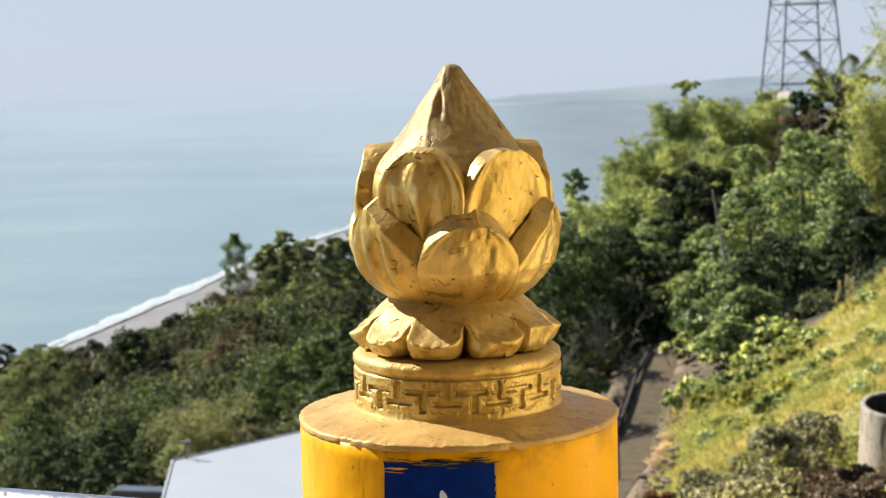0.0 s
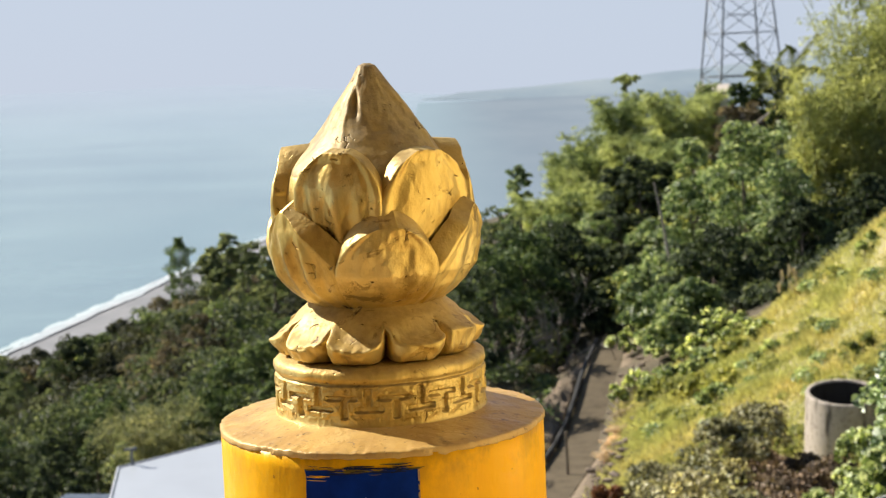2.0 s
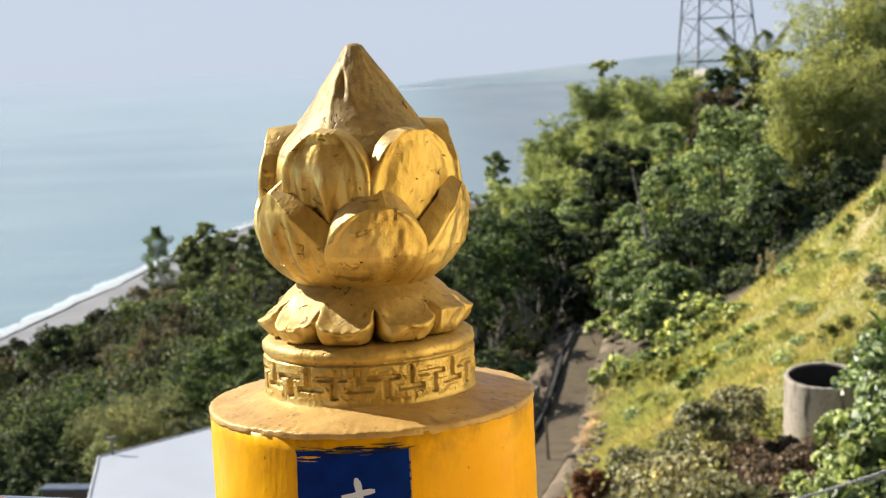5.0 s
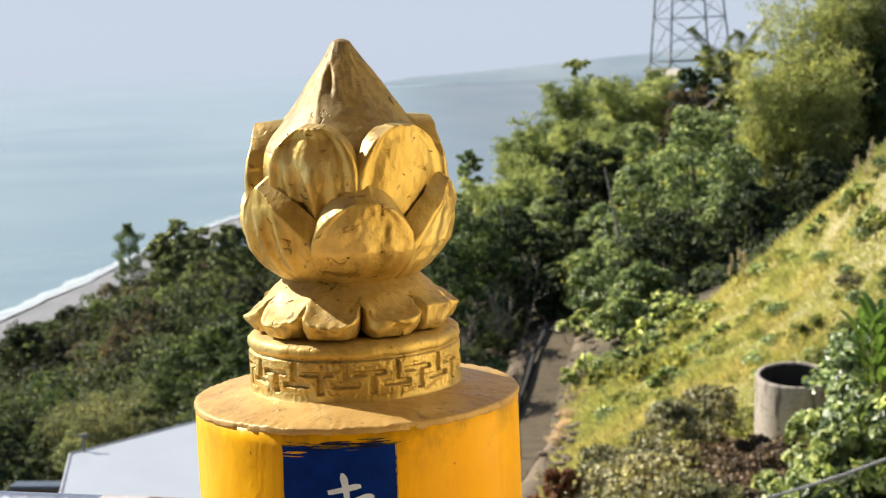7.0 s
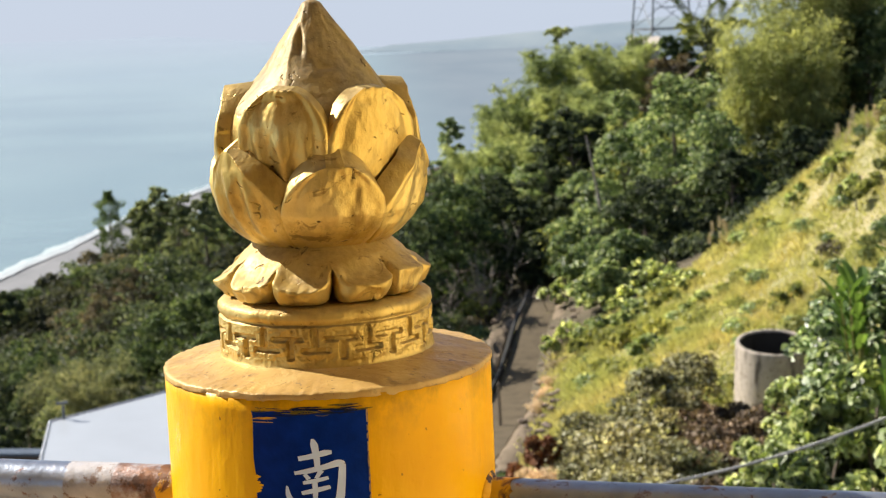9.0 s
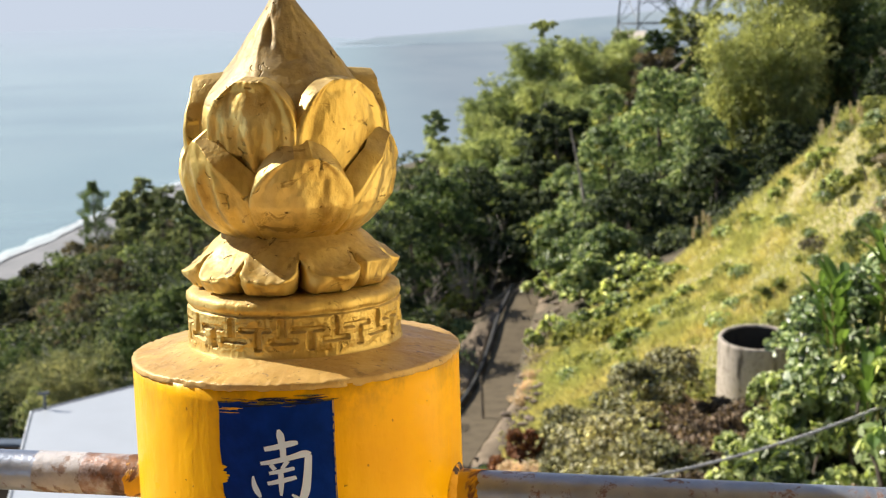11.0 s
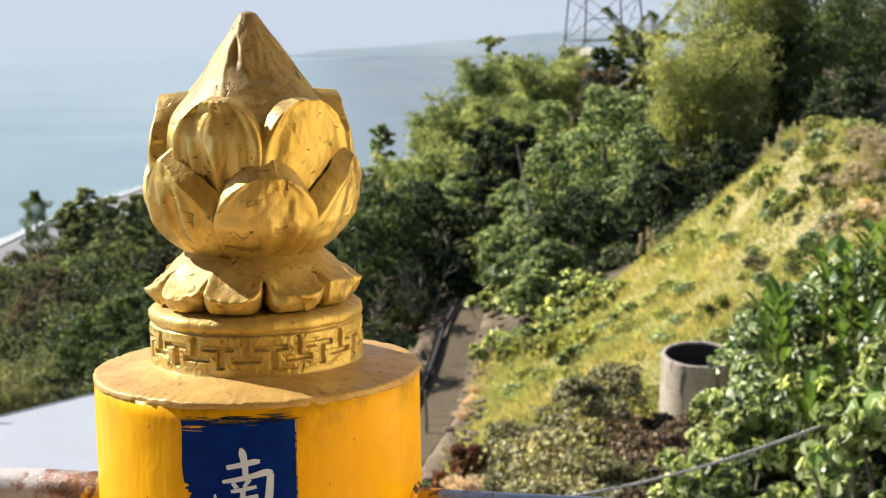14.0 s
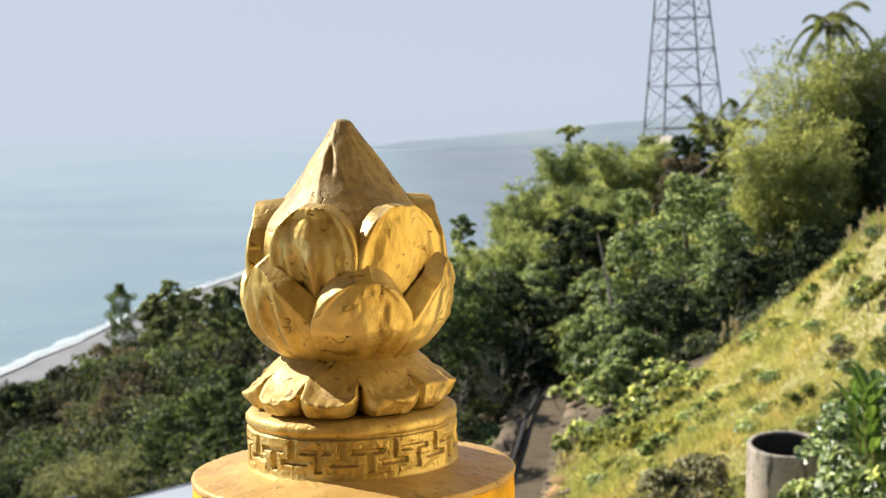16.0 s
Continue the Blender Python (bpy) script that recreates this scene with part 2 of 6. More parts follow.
def sea_water():
    m = Mat("sea_water", 0.16, 0.0, 0.5)
    deep = m.ramp(m.noise(0.004, 5, 0.6, (1, 0.35, 1)), (0.3, (0.15, 0.235, 0.26)), (0.75, (0.245, 0.335, 0.345)))
    streaks = m.ramp(m.noise(0.02, 5, 0.6, (0.3, 0.7, 1)), (0.35, (0.86, 0.88, 0.90)), (0.68, (1.16, 1.14, 1.10)))
    m.color(m.mix(1.0, deep, streaks, "MULTIPLY"))
    m.p.inputs["IOR"].default_value = 1.333
    sep = m.n.new("ShaderNodeSeparateXYZ")
    m.l.new(m.co, sep.inputs[0])
    calm = m.n.new("ShaderNodeMapRange")
    for k, q in ((1, 700.0), (2, 4000.0), (3, 1.0), (4, 0.0)):
        calm.inputs[k].default_value = q
    m.l.new(sep.outputs[1], calm.inputs[0])
    m.rough(m.math("ADD", 0.03, m.math("MULTIPLY", calm.outputs[0], 0.15)))
    m.bump(m.math("MULTIPLY", calm.outputs[0], m.noise(0.05, 6, 0.6, (1, 0.5, 1))), 0.14, 1.0)
    m.bump(m.math("MULTIPLY", calm.outputs[0], m.noise(0.5, 4, 0.6)), 0.1, 0.2)
    return m.m


def foam_white():
    m = Mat("sea_foam", 0.8)
    m.color(m.ramp(m.noise(0.12, 6, 0.7), (0.3, (0.30, 0.36, 0.39)), (0.62, (0.46, 0.48, 0.50))))
    return m.m


def thin_foam():
    m = Mat("thin_foam", 0.6)
    m.color(m.ramp(m.noise(0.15, 6, 0.7), (0.3, (0.32, 0.42, 0.44)), (0.65, (0.56, 0.62, 0.63))))
    return m.m


def sand_mat():
    m = Mat("beach_gravel", 0.9)
    m.color(m.ramp(m.noise(0.06, 6, 0.6), (0.3, (0.15, 0.155, 0.165)), (0.7, (0.235, 0.235, 0.245))))
    return m.m


def far_land(name, a, b, glow, edge_fade=None):
    """The distant shore: haze is put into its colour and its glow."""
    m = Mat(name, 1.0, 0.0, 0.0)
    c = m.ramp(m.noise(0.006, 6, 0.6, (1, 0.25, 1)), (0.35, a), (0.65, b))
    if edge_fade:
        # the edge is painted in the water's colour, a haze fade running inland
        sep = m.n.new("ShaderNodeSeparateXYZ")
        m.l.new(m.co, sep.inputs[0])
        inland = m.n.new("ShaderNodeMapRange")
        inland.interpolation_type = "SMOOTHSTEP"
        inland.inputs[1].default_value, inland.inputs[2].default_value = edge_fade[0], edge_fade[1]
        m.l.new(m.math("SUBTRACT", sep.outputs[0], m.math("MULTIPLY", sep.outputs[1], edge_fade[2])), inland.inputs[0])
        c = m.mix(inland.outputs[0], edge_fade[3], c)
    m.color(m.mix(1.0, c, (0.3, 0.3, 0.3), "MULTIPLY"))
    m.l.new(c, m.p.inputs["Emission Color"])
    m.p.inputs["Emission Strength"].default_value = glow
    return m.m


GOLD, CAP, YELLOW = gold_paint(dust_all=0.16, tans=((0.22, 0.155, 0.065), (0.34, 0.25, 0.12)), cover=0.65), cap_paint(), yellow_paint()
GOLD_WORN = gold_paint("gold_paint_worn", 0.22, ((0.30, 0.20, 0.065), (0.44, 0.31, 0.105)))
GOLD_TIP = gold_paint("gold_paint_dulled", 0.95)
BLUE = plain_paint("blue_paint", (0.0015, 0.022, 0.20), 0.55, 0.25, 60, 0.0, 0.06)
OLIVE = plain_paint("olive_paint_smear", (0.16, 0.12, 0.02), 0.6, 0.4, 90, 0.0, 0.1)
BORDER = plain_paint("border_line_tan", (0.36, 0.24, 0.10), 0.7, 0.5, 160)
BLUE_DRY = plain_paint("blue_paint_dry", (0.012, 0.016, 0.045), 0.7, 0.3, 80, 0.0, 0.1)
WHITE = plain_paint("white_lettering", (0.60, 0.71, 0.96), 0.5, 0.05, 60)
STEEL, RUSTY = steel_pipe(), rusty_pipe()


def weld_mat():
    m = Mat("weld_paint", 0.5, 0.0, 0.3)
    rust = m.ramp(m.noise(70, 5, 0.6), (0.50, (0, 0, 0)), (0.56, (1, 1, 1)))
    m.color(m.mix(rust, (0.78, 0.40, 0.01), (0.07, 0.035, 0.02)))
    m.bump(m.noise(120, 5), 0.6, 0.004)
    return m.m


WELD = weld_mat()


def flaky_mat():
    m = Mat("flaking_yellow", 0.5, 0.0, 0.3)
    coat = m.ramp(m.noise(26, 6, 0.65, None, 0.8), (0.47, (0, 0, 0)), (0.53, (1, 1, 1)))
    rust = m.ramp(m.noise(55, 5), (0.3, (0.07, 0.035, 0.015)), (0.7, (0.22, 0.10, 0.035)))
    paint = m.ramp(m.noise(18, 5), (0.3, (0.50, 0.30, 0.01)), (0.65, (0.82, 0.44, 0.004)))
    m.color(m.mix(coat, rust, paint))
    m.bump(coat, 0.5, 0.0015)
    m.bump(m.noise(90, 5), 0.4, 0.003)
    return m.m


FLAKY = flaky_mat()
CONCRETE = concrete()
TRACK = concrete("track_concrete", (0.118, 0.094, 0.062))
EARTH = concrete("bare_earth", (0.185, 0.145, 0.102))
BARK = plain_paint("bark", (0.16, 0.13, 0.10), 0.9, 0.35, 12)
DEADWOOD = plain_paint("dead_wood", (0.30, 0.26, 0.22), 0.9, 0.3, 9)
BAMBOO_CULM = plain_paint("bamboo_culm", (0.24, 0.22, 0.06), 0.5, 0.3, 6)
ROOFING = plain_paint("roof_sheet", (0.46, 0.49, 0.53), 0.4, 0.06, 1.5, 0.2)
HOUSE_WALL = plain_paint("house_wall", (0.45, 0.44, 0.42), 0.8, 0.12, 2)
PLASTER = plain_paint("bounce_plaster", (0.88, 0.76, 0.48), 0.8, 0.04, 2)
TILES = plain_paint("terrace_tile", (0.36, 0.255, 0.15), 0.6, 0.12, 3)
GALV = plain_paint("galvanised_steel", (0.13, 0.145, 0.16), 0.6, 0.15, 3, 0.2)
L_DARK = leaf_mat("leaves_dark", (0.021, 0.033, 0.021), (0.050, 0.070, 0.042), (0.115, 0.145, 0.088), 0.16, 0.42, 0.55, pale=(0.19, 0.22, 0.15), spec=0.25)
L_DUSK = leaf_mat("leaves_dull_green", (0.017, 0.022, 0.016), (0.040, 0.047, 0.032), (0.10, 0.106, 0.075), 0.10, 0.35, pale=(0.16, 0.165, 0.12), spec=0.2)
L_WOOD = leaf_mat("leaves_wood_green", (0.030, 0.054, 0.024), (0.078, 0.12, 0.052), (0.19, 0.245, 0.115), 0.16, 0.4, pale=(0.25, 0.30, 0.17))
L_AIRY = leaf_mat("leaves_pale_green", (0.075, 0.10, 0.062), (0.165, 0.20, 0.118), (0.31, 0.34, 0.22), 0.25, 0.5)
L_BROAD = leaf_mat("leaves_green", (0.070, 0.115, 0.056), (0.205, 0.28, 0.138), (0.47, 0.53, 0.33), 0.25, 0.5, 0.42, pale=(0.70, 0.74, 0.60), spec=0.5)
L_LIGHT = leaf_mat("leaves_yellow_green", (0.12, 0.145, 0.05), (0.26, 0.28, 0.10), (0.46, 0.46, 0.20))
L_BAMBOO = leaf_mat("leaves_bamboo", (0.135, 0.163, 0.078), (0.30, 0.335, 0.165), (0.47, 0.50, 0.285), 0.4, 0.52)
L_FEATHER = leaf_mat("leaves_feathery", (0.155, 0.195, 0.10), (0.31, 0.36, 0.195), (0.49, 0.53, 0.33), 0.4, 0.52)
L_REED = leaf_mat("leaves_reed", (0.09, 0.10, 0.06), (0.19, 0.205, 0.13), (0.33, 0.34, 0.23), 0.5, 0.4)
L_PALM = leaf_mat("leaves_palm", (0.07, 0.09, 0.04), (0.15, 0.18, 0.08), (0.30, 0.32, 0.16))
L_VINE = leaf_mat("leaves_vine", (0.012, 0.026, 0.012), (0.165, 0.24, 0.10), (0.68, 0.76, 0.53), 1.4, 0.36, 0.34, (0.80, 0.84, 0.72), 0.55)
L_DRY = leaf_mat("leaves_dry", (0.052, 0.045, 0.031), (0.118, 0.100, 0.068), (0.24, 0.205, 0.15), 0.7, 0.3)


def grass_mat():
    m = Mat("grass_blades", 0.6, 0.0, 0.3)
    straw = m.ramp(m.island(), (0.0, (0.54, 0.435, 0.225)), (1.0, (0.76, 0.635, 0.36)))
    green = m.ramp(m.island(), (0.0, (0.33, 0.340, 0.145)), (1.0, (0.56, 0.55, 0.265)))
    c = m.mix(m.ramp(m.noise(0.55, 5, 0.6), (0.43, (0, 0, 0)), (0.70, (1, 1, 1))), green, straw)
    lush = m.ramp(m.noise(1.1, 5, 0.6), (0.46, (0, 0, 0)), (0.60, (1, 1, 1)))
    m.color(m.mix(m.math("MULTIPLY", lush, 0.55), c, (0.37, 0.42, 0.165)))
    return m.leafy(0.5).m


L_GRASS = grass_mat()
L_VINE2 = leaf_mat("leaves_vine_yellowing", (0.018, 0.036, 0.013), (0.25, 0.32, 0.115), (0.72, 0.78, 0.46), 1.4, 0.42, 0.36, (0.76, 0.78, 0.60), 0.55)
L_GINGER = leaf_mat("leaves_ginger", (0.03, 0.07, 0.02), (0.08, 0.155, 0.04), (0.27, 0.37, 0.11), 0.9, 0.5, 0.34, (0.42, 0.52, 0.16), 0.5)
L_SAGE = leaf_mat("leaves_grey_green", (0.065, 0.056, 0.032), (0.25, 0.228, 0.125), (0.64, 0.60, 0.42), 0.8, 0.4, pale=(0.85, 0.82, 0.70))
L_DEAD = leaf_mat("leaves_dead", (0.030, 0.020, 0.014), (0.115, 0.082, 0.060), (0.33, 0.255, 0.19), 0.8, 0.2)
L_RED = leaf_mat("leaves_reddish_dead", (0.09, 0.03, 0.015), (0.22, 0.085, 0.04), (0.34, 0.16, 0.08), 0.8, 0.2)
L_PALE = leaf_mat("leaves_pale_large", (0.16, 0.26, 0.09), (0.34, 0.44, 0.20), (0.60, 0.66, 0.46), 0.9, 0.45, 0.25)
L_PLUME = leaf_mat("grass_plumes", (0.40, 0.315, 0.25), (0.54, 0.44, 0.36), (0.66, 0.57, 0.48), 0.5, 0.25)

# ---- making meshes ----


def part(name, data, material, parent=None, label="", smooth=False):
    """Links a bmesh or (verts, faces) as ONE mesh object, under parent if given."""
    me = bpy.data.meshes.new(name)
    if isinstance(data, bmesh.types.BMesh):
        data.to_mesh(me)
        data.free()
    else:
        v, f = data
        me.from_pydata(v.tolist() if isinstance(v, np.ndarray) else v, [], f.tolist() if isinstance(f, np.ndarray) else f)
    me.materials.append(material)
    if smooth:
        me.shade_smooth()
    me.update()
    ob = new(name, me)
    if parent is not None:
        ob.parent = parent
    if label:
        ob["label"] = label
    return ob


def thing(name, at=(0, 0, 0), label="", category="", group="", kind="", turn=0.0):
    ob = new(name)
    ob.matrix_basis = pose(*at, 0, 0, turn)
    return tagged(ob, label, category, group, kind)


def box_mesh(lo, hi, bevel=0.0):
    bm = bmesh.new()
    bmesh.ops.create_cube(bm, size=1)
    for v in bm.verts:
        v.co = Vector([lo[i] + (v.co[i] + 0.5) * (hi[i] - lo[i]) for i in range(3)])
    if bevel:
        bmesh.ops.bevel(bm, geom=bm.edges[:], offset=bevel, segments=2, affect="EDGES", profile=0.5)
    return bm


def grid_faces(nu, nv, wrap=False):
    """Quads of a grid of nv rows of nu points."""
    f = []
    for j in range(nv - 1):
        for i in range(nu if wrap else nu - 1):
            k = (i + 1) % nu
            f.append((j * nu + i, j * nu + k, (j + 1) * nu + k, (j + 1) * nu + i))
    return f


def lathe(profile, seg=96, wobble=None, shut=True):
    """A closed turned form from (radius, height) pairs; wobble(angle, z) scales the radius."""
    v = []
    for r, z in profile:
        for i in range(seg):
            a = 2 * math.pi * i / seg
            k = r * (wobble(a, z) if wobble else 1)
            v.append((k * math.sin(a), -k * math.cos(a), z))
    f = grid_faces(seg, len(profile), True)
    if shut:
        f.append(tuple(range(seg))[::-1])
    f.append(tuple(range((len(profile) - 1) * seg, len(profile) * seg)))
    return v, f


def tube(points, radii, seg=8):
    """A tapered round bar along points."""
    pts = [Vector(p) for p in points]
    v, f = [], []
    for i, p in enumerate(pts):
        d = (pts[min(i + 1, len(pts) - 1)] - pts[max(i - 1, 0)]).normalized()
        a = d.orthogonal().normalized() if abs(d.z) > 0.9 else d.cross(Vector((0, 0, 1))).normalized()
        b = d.cross(a)
        r = radii[i] if isinstance(radii, (list, tuple)) else radii
        for k in range(seg):
            c, s = math.cos(2 * math.pi * k / seg), math.sin(2 * math.pi * k / seg)
            v.append(tuple(p + a * (r * c) + b * (r * s)))
    f += grid_faces(seg, len(pts), True)
    f.append(tuple(range(seg))[::-1])
    f.append(tuple(range((len(pts) - 1) * seg, len(pts) * seg)))
    return v, f


def joined(*meshes):
    v, f = [], []
    for mv, mf in meshes:
        n = len(v)
        v += [tuple(p) for p in mv]
        f += [tuple(i + n for i in q) for q in mf]
    return v, f


def leaves(centers, axes, normals, length, width, fold=0.25):
    """Folded leaves: one kite of two faces each. axes: along the leaf; normals: its face."""
    n = len(centers)
    axes = axes / (np.linalg.norm(axes, axis=1, keepdims=True) + 1e-9)
    side = np.cross(axes, normals)
    side /= np.linalg.norm(side, axis=1, keepdims=True) + 1e-9
    up = np.cross(side, axes)
    length = np.broadcast_to(np.asarray(length, float), (n,))[:, None]
    width = np.broadcast_to(np.asarray(width, float), (n,))[:, None]
    v = np.empty((n, 4, 3))
    v[:, 0] = centers - axes * length * 0.5
    v[:, 1] = centers - side * width * 0.5 + up * width * fold
    v[:, 2] = centers + axes * length * 0.5 - up * length * 0.08
    v[:, 3] = centers + side * width * 0.5 + up * width * fold
    k = np.arange(n)[:, None] * 4
    f = np.concatenate([k + np.array([[0, 1, 2]]), k + np.array([[0, 2, 3]])])
    return v.reshape(-1, 3), f


def unit(rng, n):
    d = rng.normal(size=(n, 3))
    return d / np.linalg.norm(d, axis=1, keepdims=True)


def clump(rng, n, center, radius, flat=0.8):
    """Places and outward directions of n leaves over a lumpy ball."""
    d = unit(rng, n)
    d[:, 2] = np.where(d[:, 2] < -0.35, -d[:, 2], d[:, 2])
    r = radius * rng.uniform(0.45, 1.0, (n, 1)) ** 0.6
    return np.asarray(center) + d * r * np.array([1, 1, flat]), d

# ---- the lie of the land ----
SEA = -68.4


def shore_dist(x, y):
    """Metres inland from the waterline."""
    return (x + 100.0) * 0.984 - (y - 401.0) * 0.1765 - 0.0002 * np.minimum(np.maximum(np.asarray(y, float) - 520, 0), 500) ** 2


def smooth(a, b, x):
    t = np.clip((x - a) / (b - a), 0, 1)
    return t * t * (3 - 2 * t)


def crest_y(x):
    """Where the grassy spur ends and the ground falls away behind it."""
    return 36.0 - 1.15 * np.maximum(np.asarray(x, float) - 9, 0) ** 1.45


def ground_z(x, y):
    x, y = np.asarray(x, float), np.asarray(y, float)
    ds = shore_dist(x, y)
    z = SEA + np.interp(ds, (-400, 0, 5, 13, 110, 170, 230, 400), (-12, -0.2, 0.7, 1.6, 39.5, 62.9, 85, 90))
    over = np.maximum(y - 92, 0)
    z = np.minimum(z, -4.5 - 0.27 * over + 0.10 * np.maximum(x, 0)) * (over > 0) + z * (over <= 0)
    crest = crest_y(x)
    bump = np.interp(x, (6.0, 7.2, 8.1, 9.06, 9.6, 10.1, 10.7, 11.1, 11.6, 12.4), (0.0, 0.12, 0.30, 0.62, 0.97, 1.42, 2.05, 2.62, 2.85, 2.85)) - 0.55 * np.exp(-((x - 4.0) / 1.6) ** 2)
    face = smooth(23, 33, y) * (1 - smooth(0.0, 5.0, y - crest))
    z = z + bump * face
    z = z - 0.9 * np.exp(-((x - 6.8) ** 2 + (y - 24.5) ** 2) / 14.0)
    z = z + 0.25 * np.sin(x * 0.9 + 0.3 * y) * smooth(40, 60, y) + 1.2 * np.sin(x * 0.11 + 1) * np.sin(y * 0.07) * smooth(60, 120, y) * smooth(10, 40, ds)
    return z


def build_ground():
    xs = np.concatenate([np.arange(-900, -140, 80), np.arange(-140, -40, 5), np.arange(-40, -6, 2), np.arange(-6, 20, 0.5), np.arange(20, 60, 2), np.arange(60, 420, 15)])
    ys = np.concatenate([np.arange(-40, 0, 5), np.arange(0, 60, 0.5), np.arange(60, 160, 2.5), np.arange(160, 420, 6), np.arange(420, 1600, 30)])
    gx, gy = np.meshgrid(xs, ys)
    gz = ground_z(gx, gy)
    v = np.stack([gx, gy, gz], -1).reshape(-1, 3)
    tagged(part("ground", (v, grid_faces(len(xs), len(ys))), soil(), smooth=True), "wooded hillside soil falling to the sea", "ground", kind="structure")
    # the sunlit grassy spur, a skin just above the soil
    xs, ys = np.arange(5.0, 15.6, 0.25), np.arange(24.2, 42, 0.25)
    gx, gy = np.meshgrid(xs, ys)
    gz = ground_z(gx, gy) + 0.06 - 0.25 * (smooth(6.0, 5.0, gx) + smooth(14, 15.5, gx) + smooth(25.5, 24.2, gy) + smooth(40, 42, gy)) - 0.5 * smooth(0.6, 1.6, gy - crest_y(gx))
    v = np.stack([gx, gy, gz], -1).reshape(-1, 3)
    tagged(part("grass_bank", (v, grid_faces(len(xs), len(ys))), grass_soil(), smooth=True), "sunlit slope of dry yellow-green grass", "slope", kind="structure")


def build_sea():
    v = [(-4800, -600, SEA), (900, -600, SEA), (1500, 2500, SEA), (150, 2600, SEA), (60, 2900, SEA), (-500, 5200, SEA), (-5200, 5200, SEA)]
    tagged(part("water", (v, [tuple(range(7))]), sea_water()), "calm pale blue-green sea under haze", "sea", kind="structure")
    along, inland = np.array([0.1765, 0.984]), np.array([0.984, -0.1765])
    start = np.array([-100.0, 401.0]) - along * 150

    def strip(name, s0, s1, inner, outer, z, mat, label, cat, seed, rough=1.0, step=1.5):
        ss = np.arange(s0, s1, step)
        v = []
        for s in ss:
            for k, edge in enumerate((outer, inner)):
                w = edge + rough * (2.6 * noise.noise((s * 0.022, seed + k * 7, 0)) + 1.3 * noise.noise((s * 0.07, seed + k * 9, 3)) + 0.6 * noise.noise((s * 0.3, seed + k * 5, 6)))
                w += 0.0002 * min(max(start[1] + along[1] * s - 520, 0), 500) ** 2
                p = start + along * s + inland * w
                v.append((p[0], p[1], z + (0.06 * (edge + 3) if cat == "beach" else 0)))
        return tagged(part(name, (v, grid_faces(2, len(ss))), mat), label, cat, kind="structure")

    strip("beach", 0, 620, 22, -2, SEA + 0.7, sand_mat(), "grey gravel beach along the waterline", "beach", 2)
    foam = foam_white()
    strip("surf", 0, 620, 1.6, -1.9, SEA + 1.35, foam, "white surf breaking along the beach", "surf", 11)
    strip("surf_wash", 0, 620, -2.2, -6.5, SEA + 0.35, thin_foam(), "thin wash of foam behind the surf", "surf", 23, 1.6)


def build_far_coast():
    """The low far headland, a backdrop."""
    xs = np.linspace(36, 1500, 160)
    rows = [(2350, 0.0), (2400, 1.0), (2480, 2.0), (2580, 3), (2700, 3)]
    v = []
    for j, (y, h) in enumerate(rows):
        for x in xs:
            grow = min(1.0, max(0.0, (x - 38 - j * 28) / 160.0))
            k = noise.noise((x * 0.012, j * 3.0, 1)) * 2.0
            v.append((x + j * 20, y + 140 * math.exp(-(x - 60) / 120) + (1 - grow) * 40, SEA + 0.5 + (h + k) * grow ** 0.7 + 0.062 * max(0, x - 40) * (j / 4)))
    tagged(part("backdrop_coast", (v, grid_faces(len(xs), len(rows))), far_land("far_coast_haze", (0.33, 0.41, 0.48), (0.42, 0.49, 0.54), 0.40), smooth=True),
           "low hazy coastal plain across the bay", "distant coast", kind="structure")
    xs, ys = np.linspace(-75, 1500, 60), np.linspace(560, 2360, 60)
    gx, gy = np.meshgrid(xs, ys)
    edge = np.interp(gy, (560, 640, 850, 1020, 2360), (-72, -58, -16, 6, 32))
    gx = np.maximum(gx, edge)
    gz = SEA + 0.8 + 0.004 * (gx - edge)
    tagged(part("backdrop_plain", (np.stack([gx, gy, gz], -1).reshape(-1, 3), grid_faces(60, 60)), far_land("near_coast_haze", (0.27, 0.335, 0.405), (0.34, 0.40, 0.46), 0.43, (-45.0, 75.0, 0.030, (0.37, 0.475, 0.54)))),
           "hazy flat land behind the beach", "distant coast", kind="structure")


build_ground()
build_sea()
build_far_coast()

# ---- terrace, with unseen walls and ceiling added to shape the light ----
tagged(part("floor", box_mesh((-5.5, -6.2, -0.25), (6.0, 0.42, 0.0), 0.01), TILES), "pale tiled terrace floor", "floor", kind="structure")
tagged(part("wall_retaining", box_mesh((-5.5, 0.0, -7.5), (6.0, 0.36, -0.254)), CONCRETE), "concrete retaining wall under the terrace", "wall", kind="structure")
# out of view, added to send cool light back on to the post
tagged(part("wall_south", box_mesh((-5.5, -6.2, 0.004), (6.0, -5.95, 2.75)), plain_paint("cool_plaster", (0.58, 0.58, 0.59), 0.8, 0.08, 2)), "unseen pale grey wall added for soft light on the front", "wall", kind="structure")
# out of view, added to bounce warm sun on to bud and post
tagged(part("wall_east", box_mesh((1.05, -5.946, 0.004), (1.30, 0.40, 2.75)), PLASTER), "unseen cream side wall added to bounce sun on to the post", "wall", kind="structure")

# never in view; added to block part of the sky's fill light
tagged(part("ceiling", box_mesh((-5.5, -6.2, 2.754), (1.30, -0.16, 2.95)), concrete("sky_block_concrete", (0.46, 0.36, 0.24))), "unseen ceiling added to cut the sky light on the terrace", "ceiling", kind="structure")

# ---- the post with its lotus bud ----
R_POST = 0.16


